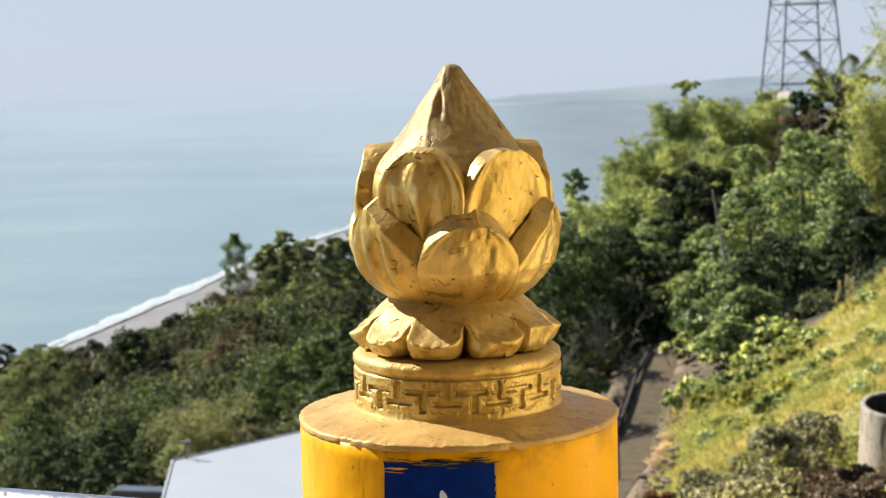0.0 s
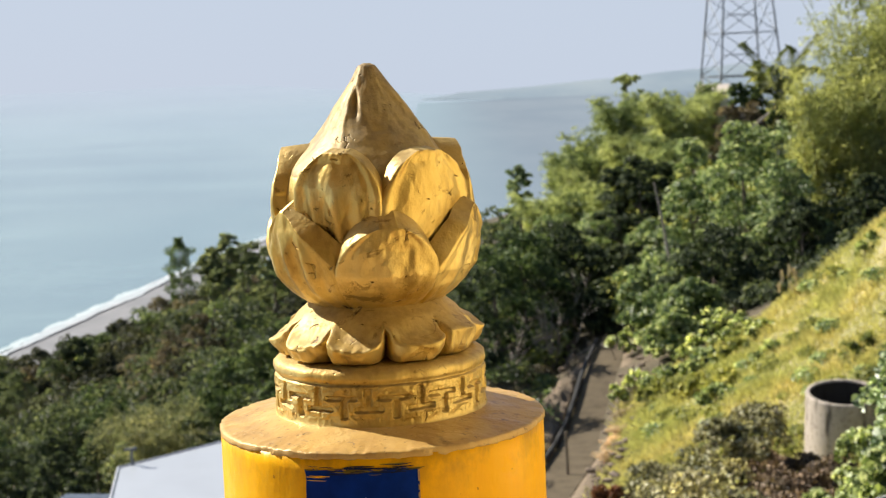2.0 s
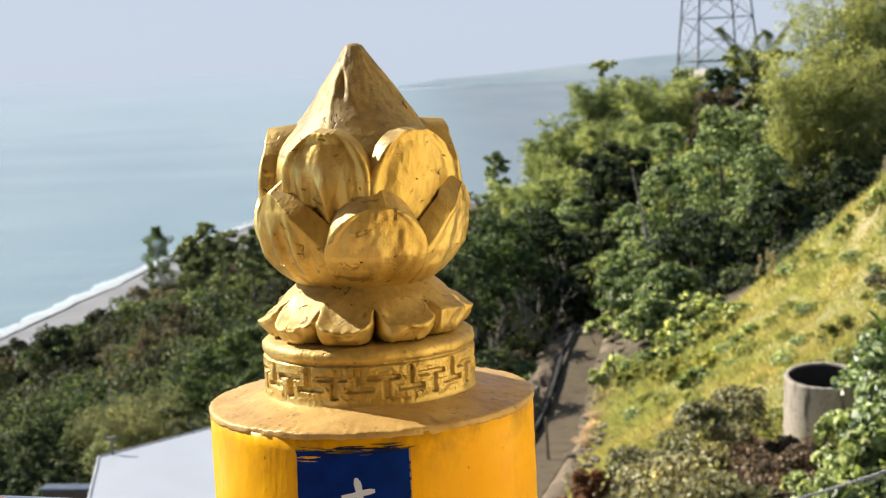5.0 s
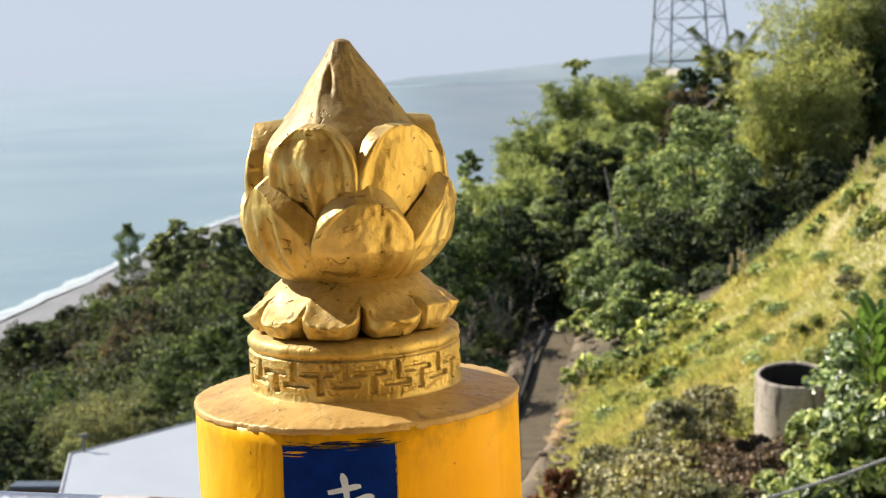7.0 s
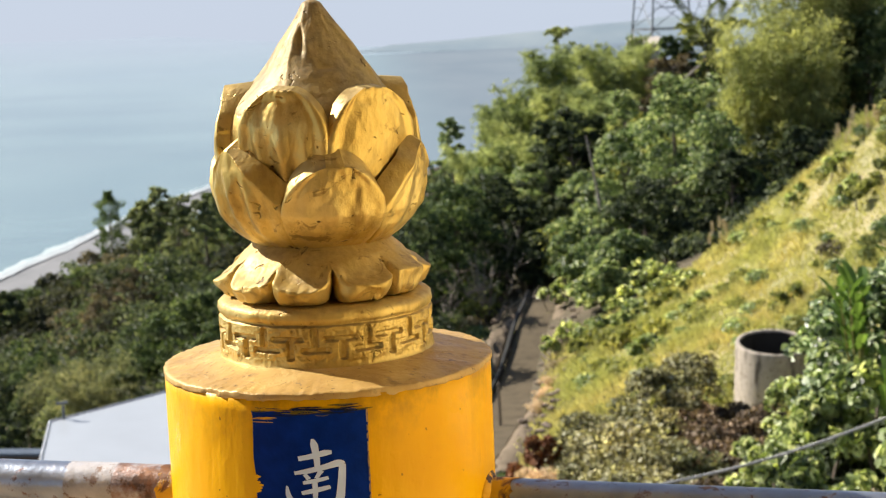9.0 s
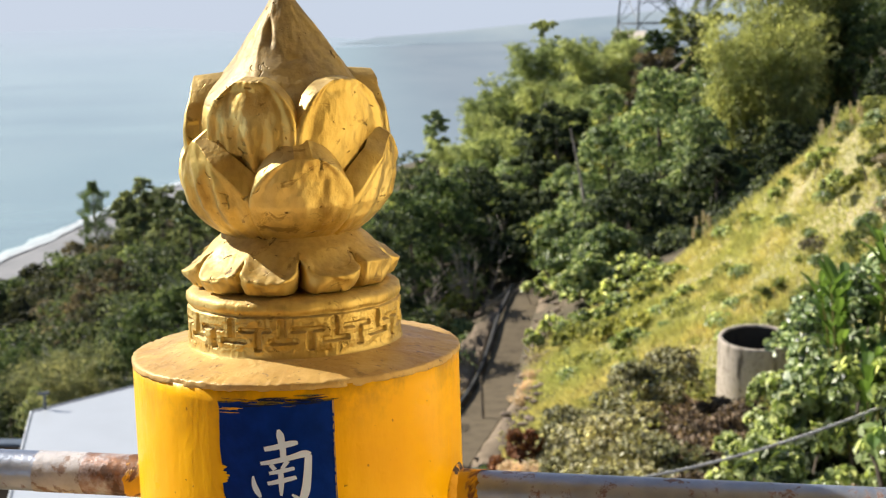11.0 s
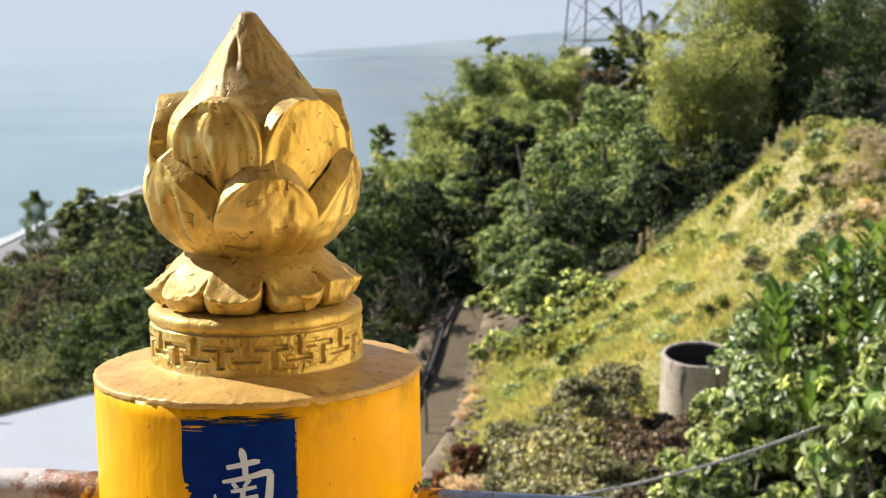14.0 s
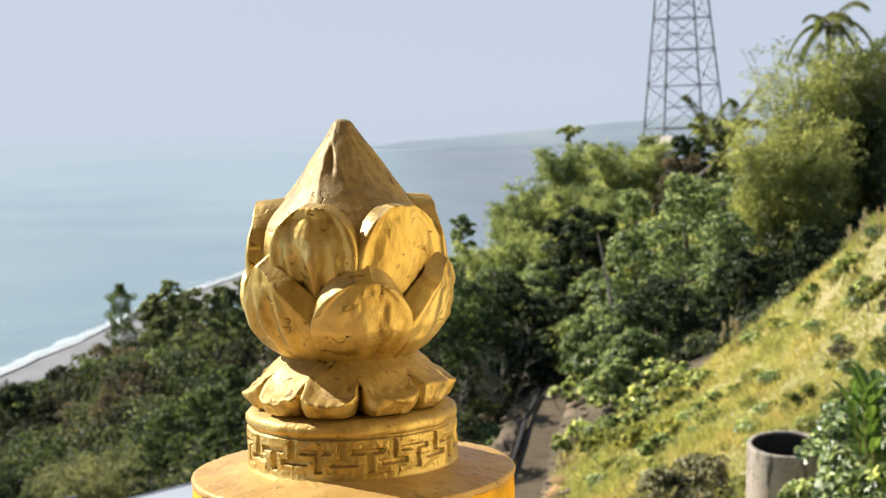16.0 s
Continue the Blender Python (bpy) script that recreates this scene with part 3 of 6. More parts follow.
def key_groove(u, v):
    """1 in the sunk interlocking T shapes, 0 on the broad ribbon between; u along one repeat, v up, both 0..1."""
    def bar(x0, x1, y0, y1):
        return any(x0 <= q <= x1 for q in (u, u - 1, u + 1)) and y0 <= v <= y1
    up = bar(0.240, 0.370, 0.05, 0.66) or bar(-0.060, 0.570, 0.585, 0.725)
    down = bar(0.705, 0.835, 0.34, 0.96) or bar(0.510, 1.060, 0.245, 0.400)
    return 1 if up or down else 0


def key_band(parent):
    nu, units, r0 = 13 * 60, 13, 0.1015
    prof = [(0.1085, 1.2575), (0.1058, 1.2595), (0.1042, 1.2625)]
    z0, z1, nz = 1.266, 1.2985, 46
    v = []
    rows = []
    for r, z in prof:
        rows.append([(r, z)] * nu)
    for j in range(nz):
        t = j / (nz - 1)
        row = []
        for i in range(nu):
            u = (i * units / nu + 0.992) % 1.0
            g = sum(key_groove((u + du) % 1.0, min(1, max(0, t + dt))) for du in (-0.016, 0.0, 0.016) for dt in (-0.022, 0.0, 0.022)) / 9.0
            wob = 0.0006 * noise.noise((i * 0.066, t * 4, 2)) + 0.0003 * noise.noise((i * 0.25, t * 14, 6))
            row.append((r0 + 0.0024 - 0.0042 * smooth(0.05, 0.85, g) + 0.0008 * smooth(0.0, 0.2, g) * (1 - smooth(0.2, 0.5, g)) + wob * 2.2, z0 + (z1 - z0) * t))
        rows.append(row)
    for r, z in ((0.1015, 1.2995), (0.1005, 1.3005), (0.1035, 1.3025), (0.1048, 1.3065), (0.1042, 1.3110), (0.1005, 1.3145), (0.090, 1.3165), (0.05, 1.317)):
        rows.append([(r + 0.0011 * noise.noise((i * 0.05, z * 90, 5)) + 0.0005 * noise.noise((i * 0.22, z * 200, 9)), z + 0.0008 * noise.noise((i * 0.037, 8, z))) for i in range(nu)])
    for row in rows:
        for i, (r, z) in enumerate(row):
            a = 2 * math.pi * i / nu
            v.append((r * math.sin(a), -r * math.cos(a), z))
    return part("key_band", (v, grid_faces(nu, len(rows), True)), GOLD_WORN, parent, "gold band with a moulded Greek key fret", smooth=True)


def interp(z, table):
    return float(np.interp(z, [t[0] for t in table], [t[1] for t in table]))


BULB_R = [(1.366, 0.064), (1.375, 0.077), (1.385, 0.0875), (1.40, 0.0975), (1.42, 0.1035), (1.44, 0.1065), (1.455, 0.1055), (1.47, 0.102)]
FRONT_R = [(1.40, 0.074), (1.43, 0.0840), (1.45, 0.0900), (1.47, 0.0935), (1.485, 0.0935), (1.50, 0.0898), (1.52, 0.0800)]
MID_R = [(1.39, 0.074), (1.415, 0.086), (1.44, 0.0965), (1.46, 0.1000), (1.475, 0.0985), (1.485, 0.0960), (1.50, 0.0905), (1.525, 0.0815)]


def petal(name, parent, center, half, z0, z1, table, thick, lip, ribs, seed, peak=2.0, bend=0.3, nu=41, nv=36, dish=0.0, rise=0.0, spread=0.0, point=0.5):
    """One thick petal: an arch-shaped shell on the bulb, with a raised lip and ribs."""
    def outer(u, t):
        z = z0 + (z1 - z0) * t
        w = half * max(0.0, 1 - max(0.0, (t - bend) / (1 - bend)) ** peak) ** point * (0.92 + 0.08 * min(1, t / 0.35))
        a = radians(center + u * w)
        edge = max(abs(u), t ** 3)
        r = interp(z, table)
        r += lip * smooth(0.72, 0.90, edge) - lip * 0.5 * smooth(0.95, 1.0, edge)
        r -= dish * (1 - edge ** 2) * smooth(0.35, 0.8, t)
        r -= 0.0015 * smooth(0.55, 1.0, abs(u)) * (1 - t)
        q = u * w / 28.0
        r += ribs * math.cos(q * 11 + 0.6 * noise.noise((q * 2, seed, t))) * smooth(0.05, 0.3, t) * (1 - smooth(0.5, 0.8, max(abs(u), t * 0.95)))
        r += 0.0020 * noise.noise((q * 2.6 + seed, t * 3.6, seed)) + 0.0009 * noise.noise((q * 9 + seed, t * 12, seed))
        return a, r, z
    v = []
    for inner in (0, 1):
        for j in range(nv):
            t = j / (nv - 1)
            for i in range(nu):
                u = -1 + 2 * i / (nu - 1)
                a, r, z = outer(u, min(t, 0.985))
                if inner:
                    rim = smooth(0.55, 1.0, max(abs(u), t ** 2))
                    r -= thick
                    z += rise * rim * smooth(0.1, 0.5, t)
                    a += (a - radians(center)) * spread * rim
                v.append((r * math.sin(a), -r * math.cos(a), z + 0.001 * noise.noise((seed, math.degrees(a) * 0.09, 1))))
    n = nu * nv
    f = grid_faces(nu, nv) + [tuple(n + k for k in q[::-1]) for q in grid_faces(nu, nv)]
    for j in range(nv - 1):
        for i in (0, nu - 1):
            a, b = j * nu + i, (j + 1) * nu + i
            f.append((a, b, n + b, n + a) if i == 0 else (b, a, n + a, n + b))
    for i in range(nu - 1):
        a, b = (nv - 1) * nu + i, (nv - 1) * nu + i + 1
        f.append((a, b, n + b, n + a))
    ob = part(name, (v, f), GOLD, parent, smooth=True)
    ob.data.set_sharp_from_angle(angle=radians(58))
    return ob


def base_petal(parent, center, seed):
    """One drooping petal of the foot of the bud: a sloping top, a crisp lip and an upright face below it."""
    half, nu, nv = 18.4, 26, 30
    v = []
    rng = np.random.default_rng(int(seed * 10) + 1)
    tilt, push = rng.uniform(-0.004, 0.004), rng.uniform(-0.0035, 0.0025)
    sag, nose = rng.uniform(-0.013, -0.001), rng.uniform(-0.35, 0.35)
    half *= rng.uniform(0.98, 1.04)
    for j in range(nv):
        t = j / (nv - 1)
        for i in range(nu):
            u = -1 + 2 * i / (nu - 1)
            lipz = 1.3440 + sag * (1 - u * u) + tilt * u
            lipr = 0.1000 + push - 0.007 * abs(u + nose) ** 3 - 0.006 * smooth(0.80, 1.0, abs(u))
            foot = 0.0065 * smooth(0.62, 1.0, abs(u))
            prof = [(0.0640, 1.3725), (0.0660, 1.3685), (0.0710, 1.3635), (0.0800, 1.3570), (0.0915, lipz + 0.006), (lipr, lipz), (lipr + 0.0012, lipz - 0.0028), (lipr - 0.0016, min(1.3275, lipz - 0.005) + foot * 0.5), (lipr - 0.0075, 1.3185 + foot), (0.068, 1.3155 + foot)]
            k = t * (len(prof) - 1)
            k0 = min(int(k), len(prof) - 2)
            r = prof[k0][0] + (prof[k0 + 1][0] - prof[k0][0]) * (k - k0)
            z = prof[k0][1] + (prof[k0 + 1][1] - prof[k0][1]) * (k - k0)
            swell = smooth(0.30, 0.58, t)
            r -= 0.0075 * swell * smooth(0.84, 1.0, abs(u)) - 0.0030 * swell * (1 - u * u) + 0.0028 * math.exp(-((t - 0.42) / 0.10) ** 2)
            r += swell * (0.0058 * noise.noise((u * 1.9 + seed * 5, t * 3.6, seed)) + 0.0024 * noise.noise((u * 6 + seed * 5, t * 9, seed)))
            a = radians(center + u * half)
            v.append((r * math.sin(a), -r * math.cos(a), z))
    return part("base_petal", (v, grid_faces(nu, nv)), GOLD_WORN, parent, smooth=True)


def spire(parent):
    """The closed inner petals that rise to the tip: broad shoulders between the outer petals, one blunt ridge in front and flatter sides."""
    table = [(1.36, 0.062), (1.40, 0.080), (1.44, 0.084), (1.462, 0.0865), (1.480, 0.0850), (1.497, 0.0800), (1.512, 0.0722), (1.5285, 0.0605), (1.545, 0.0475), (1.5565, 0.0390), (1.570, 0.0282), (1.5815, 0.0192), (1.590, 0.0130), (1.5945, 0.0100), (1.5968, 0.0072), (1.5978, 0.0035)]
    seg, nv = 220, 120
    v = []
    for j in range(nv):
        z = 1.36 + (1.5978 - 1.36) * j / (nv - 1)
        h = smooth(1.490, 1.540, z) * (1 - 0.5 * smooth(1.580, 1.597, z))
        front = -20.0 - 14.0 * smooth(1.50, 1.56, z)
        for i in range(seg):
            a = 2 * math.pi * i / seg
            deg = math.degrees(a)
            near = min(abs((deg - c + 180) % 360 - 180) for c in (front, 66, 158, 246))
            flat = math.cos(radians(46)) / math.cos(radians(46 - min(near, 46)))
            flat = 1 - 0.52 * (1 - flat) - 0.035 * math.exp(-(near / 7.0) ** 2)
            r = interp(z, table) * (1 + h * (flat - 0.985) * 1.1)
            n1 = noise.noise((math.cos(a) * 2.2, math.sin(a) * 2.2, z * 38))
            r += (0.0018 * n1 + 0.0008 * noise.noise((math.cos(a) * 6, math.sin(a) * 6, z * 90))) * min(1.0, r / 0.03)
            side = (deg + 180) % 360 - 180
            # a chiselled notch beside the ridge and a nick lower down
            lean = side + 27 - (1.562 - z) * 500
            r -= 0.0075 * math.exp(-(lean / 5.5) ** 2) * math.exp(-((z - 1.559) / 0.012) ** 2)
            r += 0.0030 * math.exp(-((lean - 13) / 6.0) ** 2) * math.exp(-((z - 1.556) / 0.010) ** 2)
            r -= 0.0028 * math.exp(-((side - 13) / 9.0) ** 2) * math.exp(-((z - 1.5345) / 0.0016) ** 2)
            v.append((0.0022 * h + r * math.sin(a), -r * math.cos(a), z))
    f = grid_faces(seg, nv, True) + [tuple(range((nv - 1) * seg, nv * seg))]
    return part("spire", (v, f), GOLD_TIP, parent, "pointed gold tip of closed petals", smooth=True)


def build_post():
    post = thing("railing_post", (0, 0, 0), "round yellow-painted concrete railing post with gold lotus bud", "post")
    prof = [(R_POST, 0.002)] + [(R_POST, 0.15 + 0.09 * i) for i in range(12)] + [(R_POST, 1.232), (R_POST, 1.2462)]
    part("shaft", lathe(prof, 160, lambda a, z: 1 + 0.004 * noise.noise((math.cos(a) * 2, math.sin(a) * 2, z * 3))), YELLOW, post, "glossy yellow painted shaft", smooth=True)
    capv = lambda a, z: 1 + 0.010 * noise.noise((math.cos(a) * 4, math.sin(a) * 4, z * 20)) * smooth(1.0, 1.24, z) + (0.005 * noise.noise((math.cos(a) * 17, math.sin(a) * 17, 3)) + 0.004 * noise.noise((math.cos(a) * 44, math.sin(a) * 44, z * 300))) * smooth(1.2580, 1.2490, z)
    cap_v, cap_f = lathe([(R_POST - 0.002, 1.2450), (R_POST + 0.0003, 1.2452), (R_POST + 0.0007, 1.2466), (R_POST + 0.0006, 1.2490), (R_POST - 0.0002, 1.2502), (R_POST - 0.004, 1.2508), (0.14, 1.2532), (0.12, 1.2575), (0.106, 1.2605), (0.06, 1.262)], 320, capv)
    ragged = []
    for x, y, z in cap_v:
        q = math.atan2(x, -y)
        if z < 1.2475 and math.hypot(x, y) > 0.15:
            z += 0.0016 * noise.noise((math.cos(q) * 9, math.sin(q) * 9, 2)) + 0.0012 * noise.noise((math.cos(q) * 34, math.sin(q) * 34, 5)) - 0.0012
        elif z < 1.2515:
            z += 0.0014 * noise.noise((math.cos(q) * 24, math.sin(q) * 24, 7)) - 0.002 * max(0.0, noise.noise((math.cos(q) * 30, math.sin(q) * 30, 11)) - 0.25)
        ragged.append((x, y, z))
    part("cap", (ragged, cap_f), CAP, post, "dull gold painted top of the post", smooth=True)
    finial = part("lotus_finial", lathe([(0.060, 1.316), (0.062, 1.33), (0.0635, 1.345), (0.0635, 1.3695), (0.072, 1.372), (0.070, 1.378)], 64), GOLD, post, "gold painted lotus bud finial", smooth=True)
    key_band(finial)
    for i in range(10):
        base_petal(finial, 6 - 18 + 36 * i, i * 1.7)
    part("core", lathe([(0.066, 1.372), (0.074, 1.40), (0.081, 1.43), (0.0855, 1.45), (0.0880, 1.465), (0.0865, 1.478), (0.0815, 1.492), (0.072, 1.505), (0.05, 1.512)], 96, lambda a, z: 1 + 0.012 * noise.noise((math.cos(a) * 3, math.sin(a) * 3, z * 30))), GOLD, finial, smooth=True)
    # outer whorl: centre, half width, height of the tip, ribs, then the slope of the thick edge and the outline
    OUTER = [
        (8.5, 31.0, 1.4475, 0.0007, 0.015, 0.02, 0.30, 2.0, 0.60), (70, 32.5, 1.4620, 0.0016, 0.010, 0.24, 0.38, 1.15, 0.95), (128, 33, 1.452, 0.0012, 0.01, 0.2, 0.34, 1.4, 0.8),
        (188, 33, 1.450, 0.0012, 0.01, 0.2, 0.34, 1.4, 0.8), (248, 33, 1.454, 0.0014, 0.01, 0.2, 0.34, 1.4, 0.8), (306, 34.0, 1.4640, 0.0026, 0.010, 0.27, 0.40, 1.15, 0.95),
    ]
    for k, (c, half, top, ribs, rise, spread, wide, peak, point) in enumerate(OUTER):
        petal("petal", finial, c, half, 1.366, top, BULB_R, 0.0155, 0.0014, ribs, 3.1 * k + 1, peak, wide, rise=rise, spread=spread, point=point)
    # inner whorl: centre, half width, height of the tip, height share at which it is widest, hollow, ribs, thickness
    INNER = [
        (40.5, 36.0, 1.5165, 0.44, 0.0030, 0.0003, 0.016), (103, 29, 1.5225, 0.44, 0.0035, 0.0010, 0.032), (160, 30, 1.520, 0.5, 0.003, 0.001, 0.02),
        (210, 30, 1.520, 0.5, 0.003, 0.001, 0.02), (263, 29, 1.5215, 0.44, 0.0035, 0.0012, 0.032), (338.5, 28.5, 1.5185, 0.58, 0.0004, 0.0019, 0.014),
    ]
    for k, (c, half, top, wide, dish, ribs, thick) in enumerate(INNER):
        petal("petal", finial, c, half, 1.40, top, FRONT_R if k in (0, 5) else MID_R, thick, 0.0042 if k in (0, 5) else 0.003, ribs, 4.3 * k + 2, 2.0, wide, dish=dish, rise=0.003, spread=0.12 if k in (0, 5) else 0.0, point=0.5)
    spire(finial)
    return post


POST = build_post()


def wrap(points, r, z0):
    """Carries a flat outline (arc length from the front, height) on to the post's round face."""
    return [(r * math.sin(s / R_POST), -r * math.cos(s / R_POST), z0 + h) for s, h in points]


def sign(post):
    """The blue painted panel with its white character."""
    rng = np.random.default_rng(8)
    a0, a1, zt, zb = -26.0, 12.0, 1.2345, 0.99
    nu, nv = 60, 40
    v = []
    for j in range(nv):
        t = j / (nv - 1)
        for i in range(nu):
            u = i / (nu - 1)
            rag = 0.0022 * noise.noise((i * 0.17, 0, 1)) + 0.0008 * noise.noise((i * 0.9, 5, 1))
            lag = 1.3 * noise.noise((0, j * 0.23, 4)) + 0.3 * noise.noise((0, j * 1.1, 9))
            a = radians(a0 + (a1 - a0) * u + lag * (1 - u) ** 8 + 0.25 * lag * u ** 8 + 1.2 * (t * (1 - u)))
            z = zt + (zb - zt) * t + rag * (1 - t) ** 10
            r = R_POST + 0.0012
            v.append((r * math.sin(a), -r * math.cos(a), z))
    panel = part("sign_panel", (v, grid_faces(nu, nv)), BLUE, post, "blue painted panel with ragged brushed edges", smooth=True)
    # the character, stroke by stroke: brush strokes as tapered ribbons (arc in mm from the panel's axis, height in mm, width in mm)
    strokes = [
        [(-6, 0.5, 1.5), (-5, -4, 4.6), (-4.2, -10, 4.4), (-3.6, -17, 4.0), (-3.4, -24, 3.6)],
        [(-16, -16.5, 3.0), (-9, -15.0, 3.4), (2, -12.0, 3.8), (6.5, -11.6, 2.2)],
        [(-24.5, -40, 1.2), (-24.0, -47, 3.2), (-22.3, -53, 3.8), (-19.8, -58.6, 1.8)],
        [(-19, -29, 2.2), (-10, -27.3, 3.2), (2, -24.0, 3.6), (10.5, -21.4, 4.6), (14.2, -23, 3.6)],
    ]
    strokes += [
        [(13.2, -22.5, 4.4), (12.6, -32, 4.8), (11.6, -44, 5.2), (10.2, -54, 5.6), (7.2, -61.5, 4.2), (1.2, -56.5, 1.2)],
        [(-12.2, -30.0, 2.6), (-9.4, -34.5, 3.0)],
        [(-0.8, -27.0, 3.2), (-4.8, -33.8, 2.2)],
        [(-13.5, -37.6, 2.2), (-5, -35.8, 2.8), (3.6, -33.6, 2.2)],
        [(-14.8, -46.6, 2.4), (-5, -44.2, 3.2), (4.6, -41.6, 2.4)],
        [(-5.6, -36.0, 3.2), (-5.6, -47, 3.4), (-6.0, -57.5, 1.6)],
    ]
    v, f = [], []
    for st in strokes:
        # smooth the brush path
        pts = []
        for i in range(len(st) - 1):
            for k in range(6):
                t = k / 6.0
                p0, p1, p2, p3 = st[max(i - 1, 0)], st[i], st[i + 1], st[min(i + 2, len(st) - 1)]
                pts.append([0.5 * (2 * p1[c] + (p2[c] - p0[c]) * t + (2 * p0[c] - 5 * p1[c] + 4 * p2[c] - p3[c]) * t * t + (3 * p1[c] - p0[c] - 3 * p2[c] + p3[c]) * t ** 3) for c in range(3)])
        pts.append(list(st[-1]))
        n0 = len(v)
        for i, (s, h, w) in enumerate(pts):
            q = pts[min(i + 1, len(pts) - 1)]
            p = pts[max(i - 1, 0)]
            d = Vector((q[0] - p[0], q[1] - p[1])).normalized()
            nrm = Vector((-d.y, d.x))
            for sg in (-0.5, 0.5):
                v.append((((s + 5.5) * 1.34 - 5.5 + nrm.x * w * 1.42 * sg) * 0.001, (h * 1.06 + nrm.y * w * 1.42 * sg) * 0.001))
        for i in range(len(pts) - 1):
            a = n0 + 2 * i
            f.append((a, a + 1, a + 3, a + 2))
    off = -0.0107
    verts = []
    for k, (s, h) in enumerate(v):
        verts.append((s + off, h))
    out = wrap(verts, R_POST + 0.0022, 1.2085)
    part("sign_character", (out, f), WHITE, panel, "white hand-brushed character meaning south")

    def streak(s0, s1, h, w, mat, name, label, bow=0.0):
        pts, n = [], 10
        for i in range(n + 1):
            t = i / n
            ww = w * (0.25 + 0.75 * math.sin(math.pi * min(1, 0.08 + t * 0.9))) * (1 + 0.5 * noise.noise((s0 * 90, t * 5, h * 300)))
            for sg in (-0.5, 0.5):
                pts.append((s0 + (s1 - s0) * t, h + bow * math.sin(math.pi * t) + ww * sg))
        part(name, (wrap(pts, R_POST + 0.0019, 0.0), grid_faces(2, n + 1)), mat, panel, label)

    # dry brush marks along the top edge, and yellow drawn back over the left edge
    for i in range(34):
        a = rng.uniform(-0.074, 0.014)
        streak(a, a + rng.uniform(0.010, 0.034), 1.2345 + rng.uniform(-0.006, 0.0065) * rng.uniform(0.2, 1.0), rng.uniform(0.0004, 0.0017), BLUE_DRY if i % 4 else OLIVE, "brush_mark", "dark dry brush mark", rng.uniform(-0.001, 0.001))
    for i in range(3):
        a = -0.0735 + rng.uniform(0, 0.006)
        streak(a, a + rng.uniform(0.008, 0.026), 1.2300 + rng.uniform(-0.006, 0.0035), rng.uniform(0.0005, 0.0012), YELLOW, "brush_mark", "yellow brush mark over the blue")
    # the tan line ruled down the other edge, broken where it has worn off
    q = 1.2330
    while q > 1.0:
        ln = rng.uniform(0.004, 0.016)
        pts = [(0.0326 + rng.uniform(-0.0003, 0.0003) + sg, q - ln * t) for t in (0, 0.5, 1) for sg in (-0.0006, 0.0006)]
        part("border_line", (wrap(pts, R_POST + 0.0020, 0.0), grid_faces(2, 3)), BORDER, panel, "thin tan border line")
        q -= ln + rng.uniform(0.0005, 0.003)
    for i in range(22):
        h0 = 1.176 - i * 0.0026
        streak(-0.0760, -0.0695 + 0.0030 * math.sin(i * 0.42 + 0.3) + rng.uniform(-0.0034, 0.0030), h0, 0.0036, YELLOW, "brush_mark", "yellow brush mark over the blue")


sign(POST)


def rail(name, s0, s1, mat, label, joint_mat):
    """A steel pipe of the railing, with a painted stub where it enters the post."""
    ang = radians(-19.6)
    d = Vector((math.cos(ang), math.sin(ang), 0))
    side, up = Vector((-d.y, d.x, 0)), Vector((0, 0, 1))
    z = 1.111
    ob = thing(name, (0, 0, 0), label, "railing pipe", "pipes of the terrace railing")
    sgn = 1 if s1 > s0 else -1
    pts = [d * (s0 + (s1 - s0) * i / 40) + Vector((0, 0, z)) for i in range(41)]
    part("pipe", tube(pts, 0.0212, 28), mat, ob, smooth=True)

    def sleeve(pname, start, ends, r, material, lab, seed):
        """A coat of paint round the pipe with a ragged end."""
        seg, v = 120, []
        for k in range(9):
            for i in range(seg):
                a = 2 * math.pi * i / seg
                stop = ends + 0.010 * noise.noise((math.cos(a) * 0.9, math.sin(a) * 0.9, seed)) + 0.0022 * noise.noise((math.cos(a) * 4, math.sin(a) * 4, seed)) + 0.0012 * noise.noise((math.cos(a) * 11, math.sin(a) * 11, seed))
                q = d * (sgn * (start + (stop - start) * k / 8)) + Vector((0, 0, z)) + (side * math.cos(a) + up * math.sin(a)) * r
                v.append(tuple(q))
        part(pname, (v, grid_faces(seg, 9, True)), material, ob, lab, smooth=True)

    sleeve("painted_end", 0.150, 0.160 + 0.026, 0.02185, joint_mat, "yellow paint run over the pipe end", 3 + sgn)
    if sgn < 0:
        sleeve("rust_coat", 0.150, 0.250, 0.0215, RUSTY, "brown and white flaking rust", 5)
        sleeve("white_coat", 0.236, 0.290, 0.0216, chalky_pipe(), "chalky white paint left on the pipe", 8)
    seg, v = 48, []
    for k, (off, rr) in enumerate(((0.147, 0.0215), (0.151, 0.0262), (0.156, 0.0282), (0.160, 0.0272), (0.163, 0.0240), (0.165, 0.0216))):
        for i in range(seg):
            a = 2 * math.pi * i / seg
            k2 = 1 + 0.08 * noise.noise((math.cos(a) * 3, math.sin(a) * 3, k * 0.8 + sgn))
            q = d * (sgn * (off + 0.004 * abs(math.cos(a)) * 0)) + Vector((0, 0, z)) + (side * math.cos(a) + up * math.sin(a)) * rr * k2
            v.append(tuple(q))
    part("weld", (v, grid_faces(seg, 6, True)), WELD, ob, "lumpy weld bead, yellow paint flaking to rust", smooth=True)
    return ob


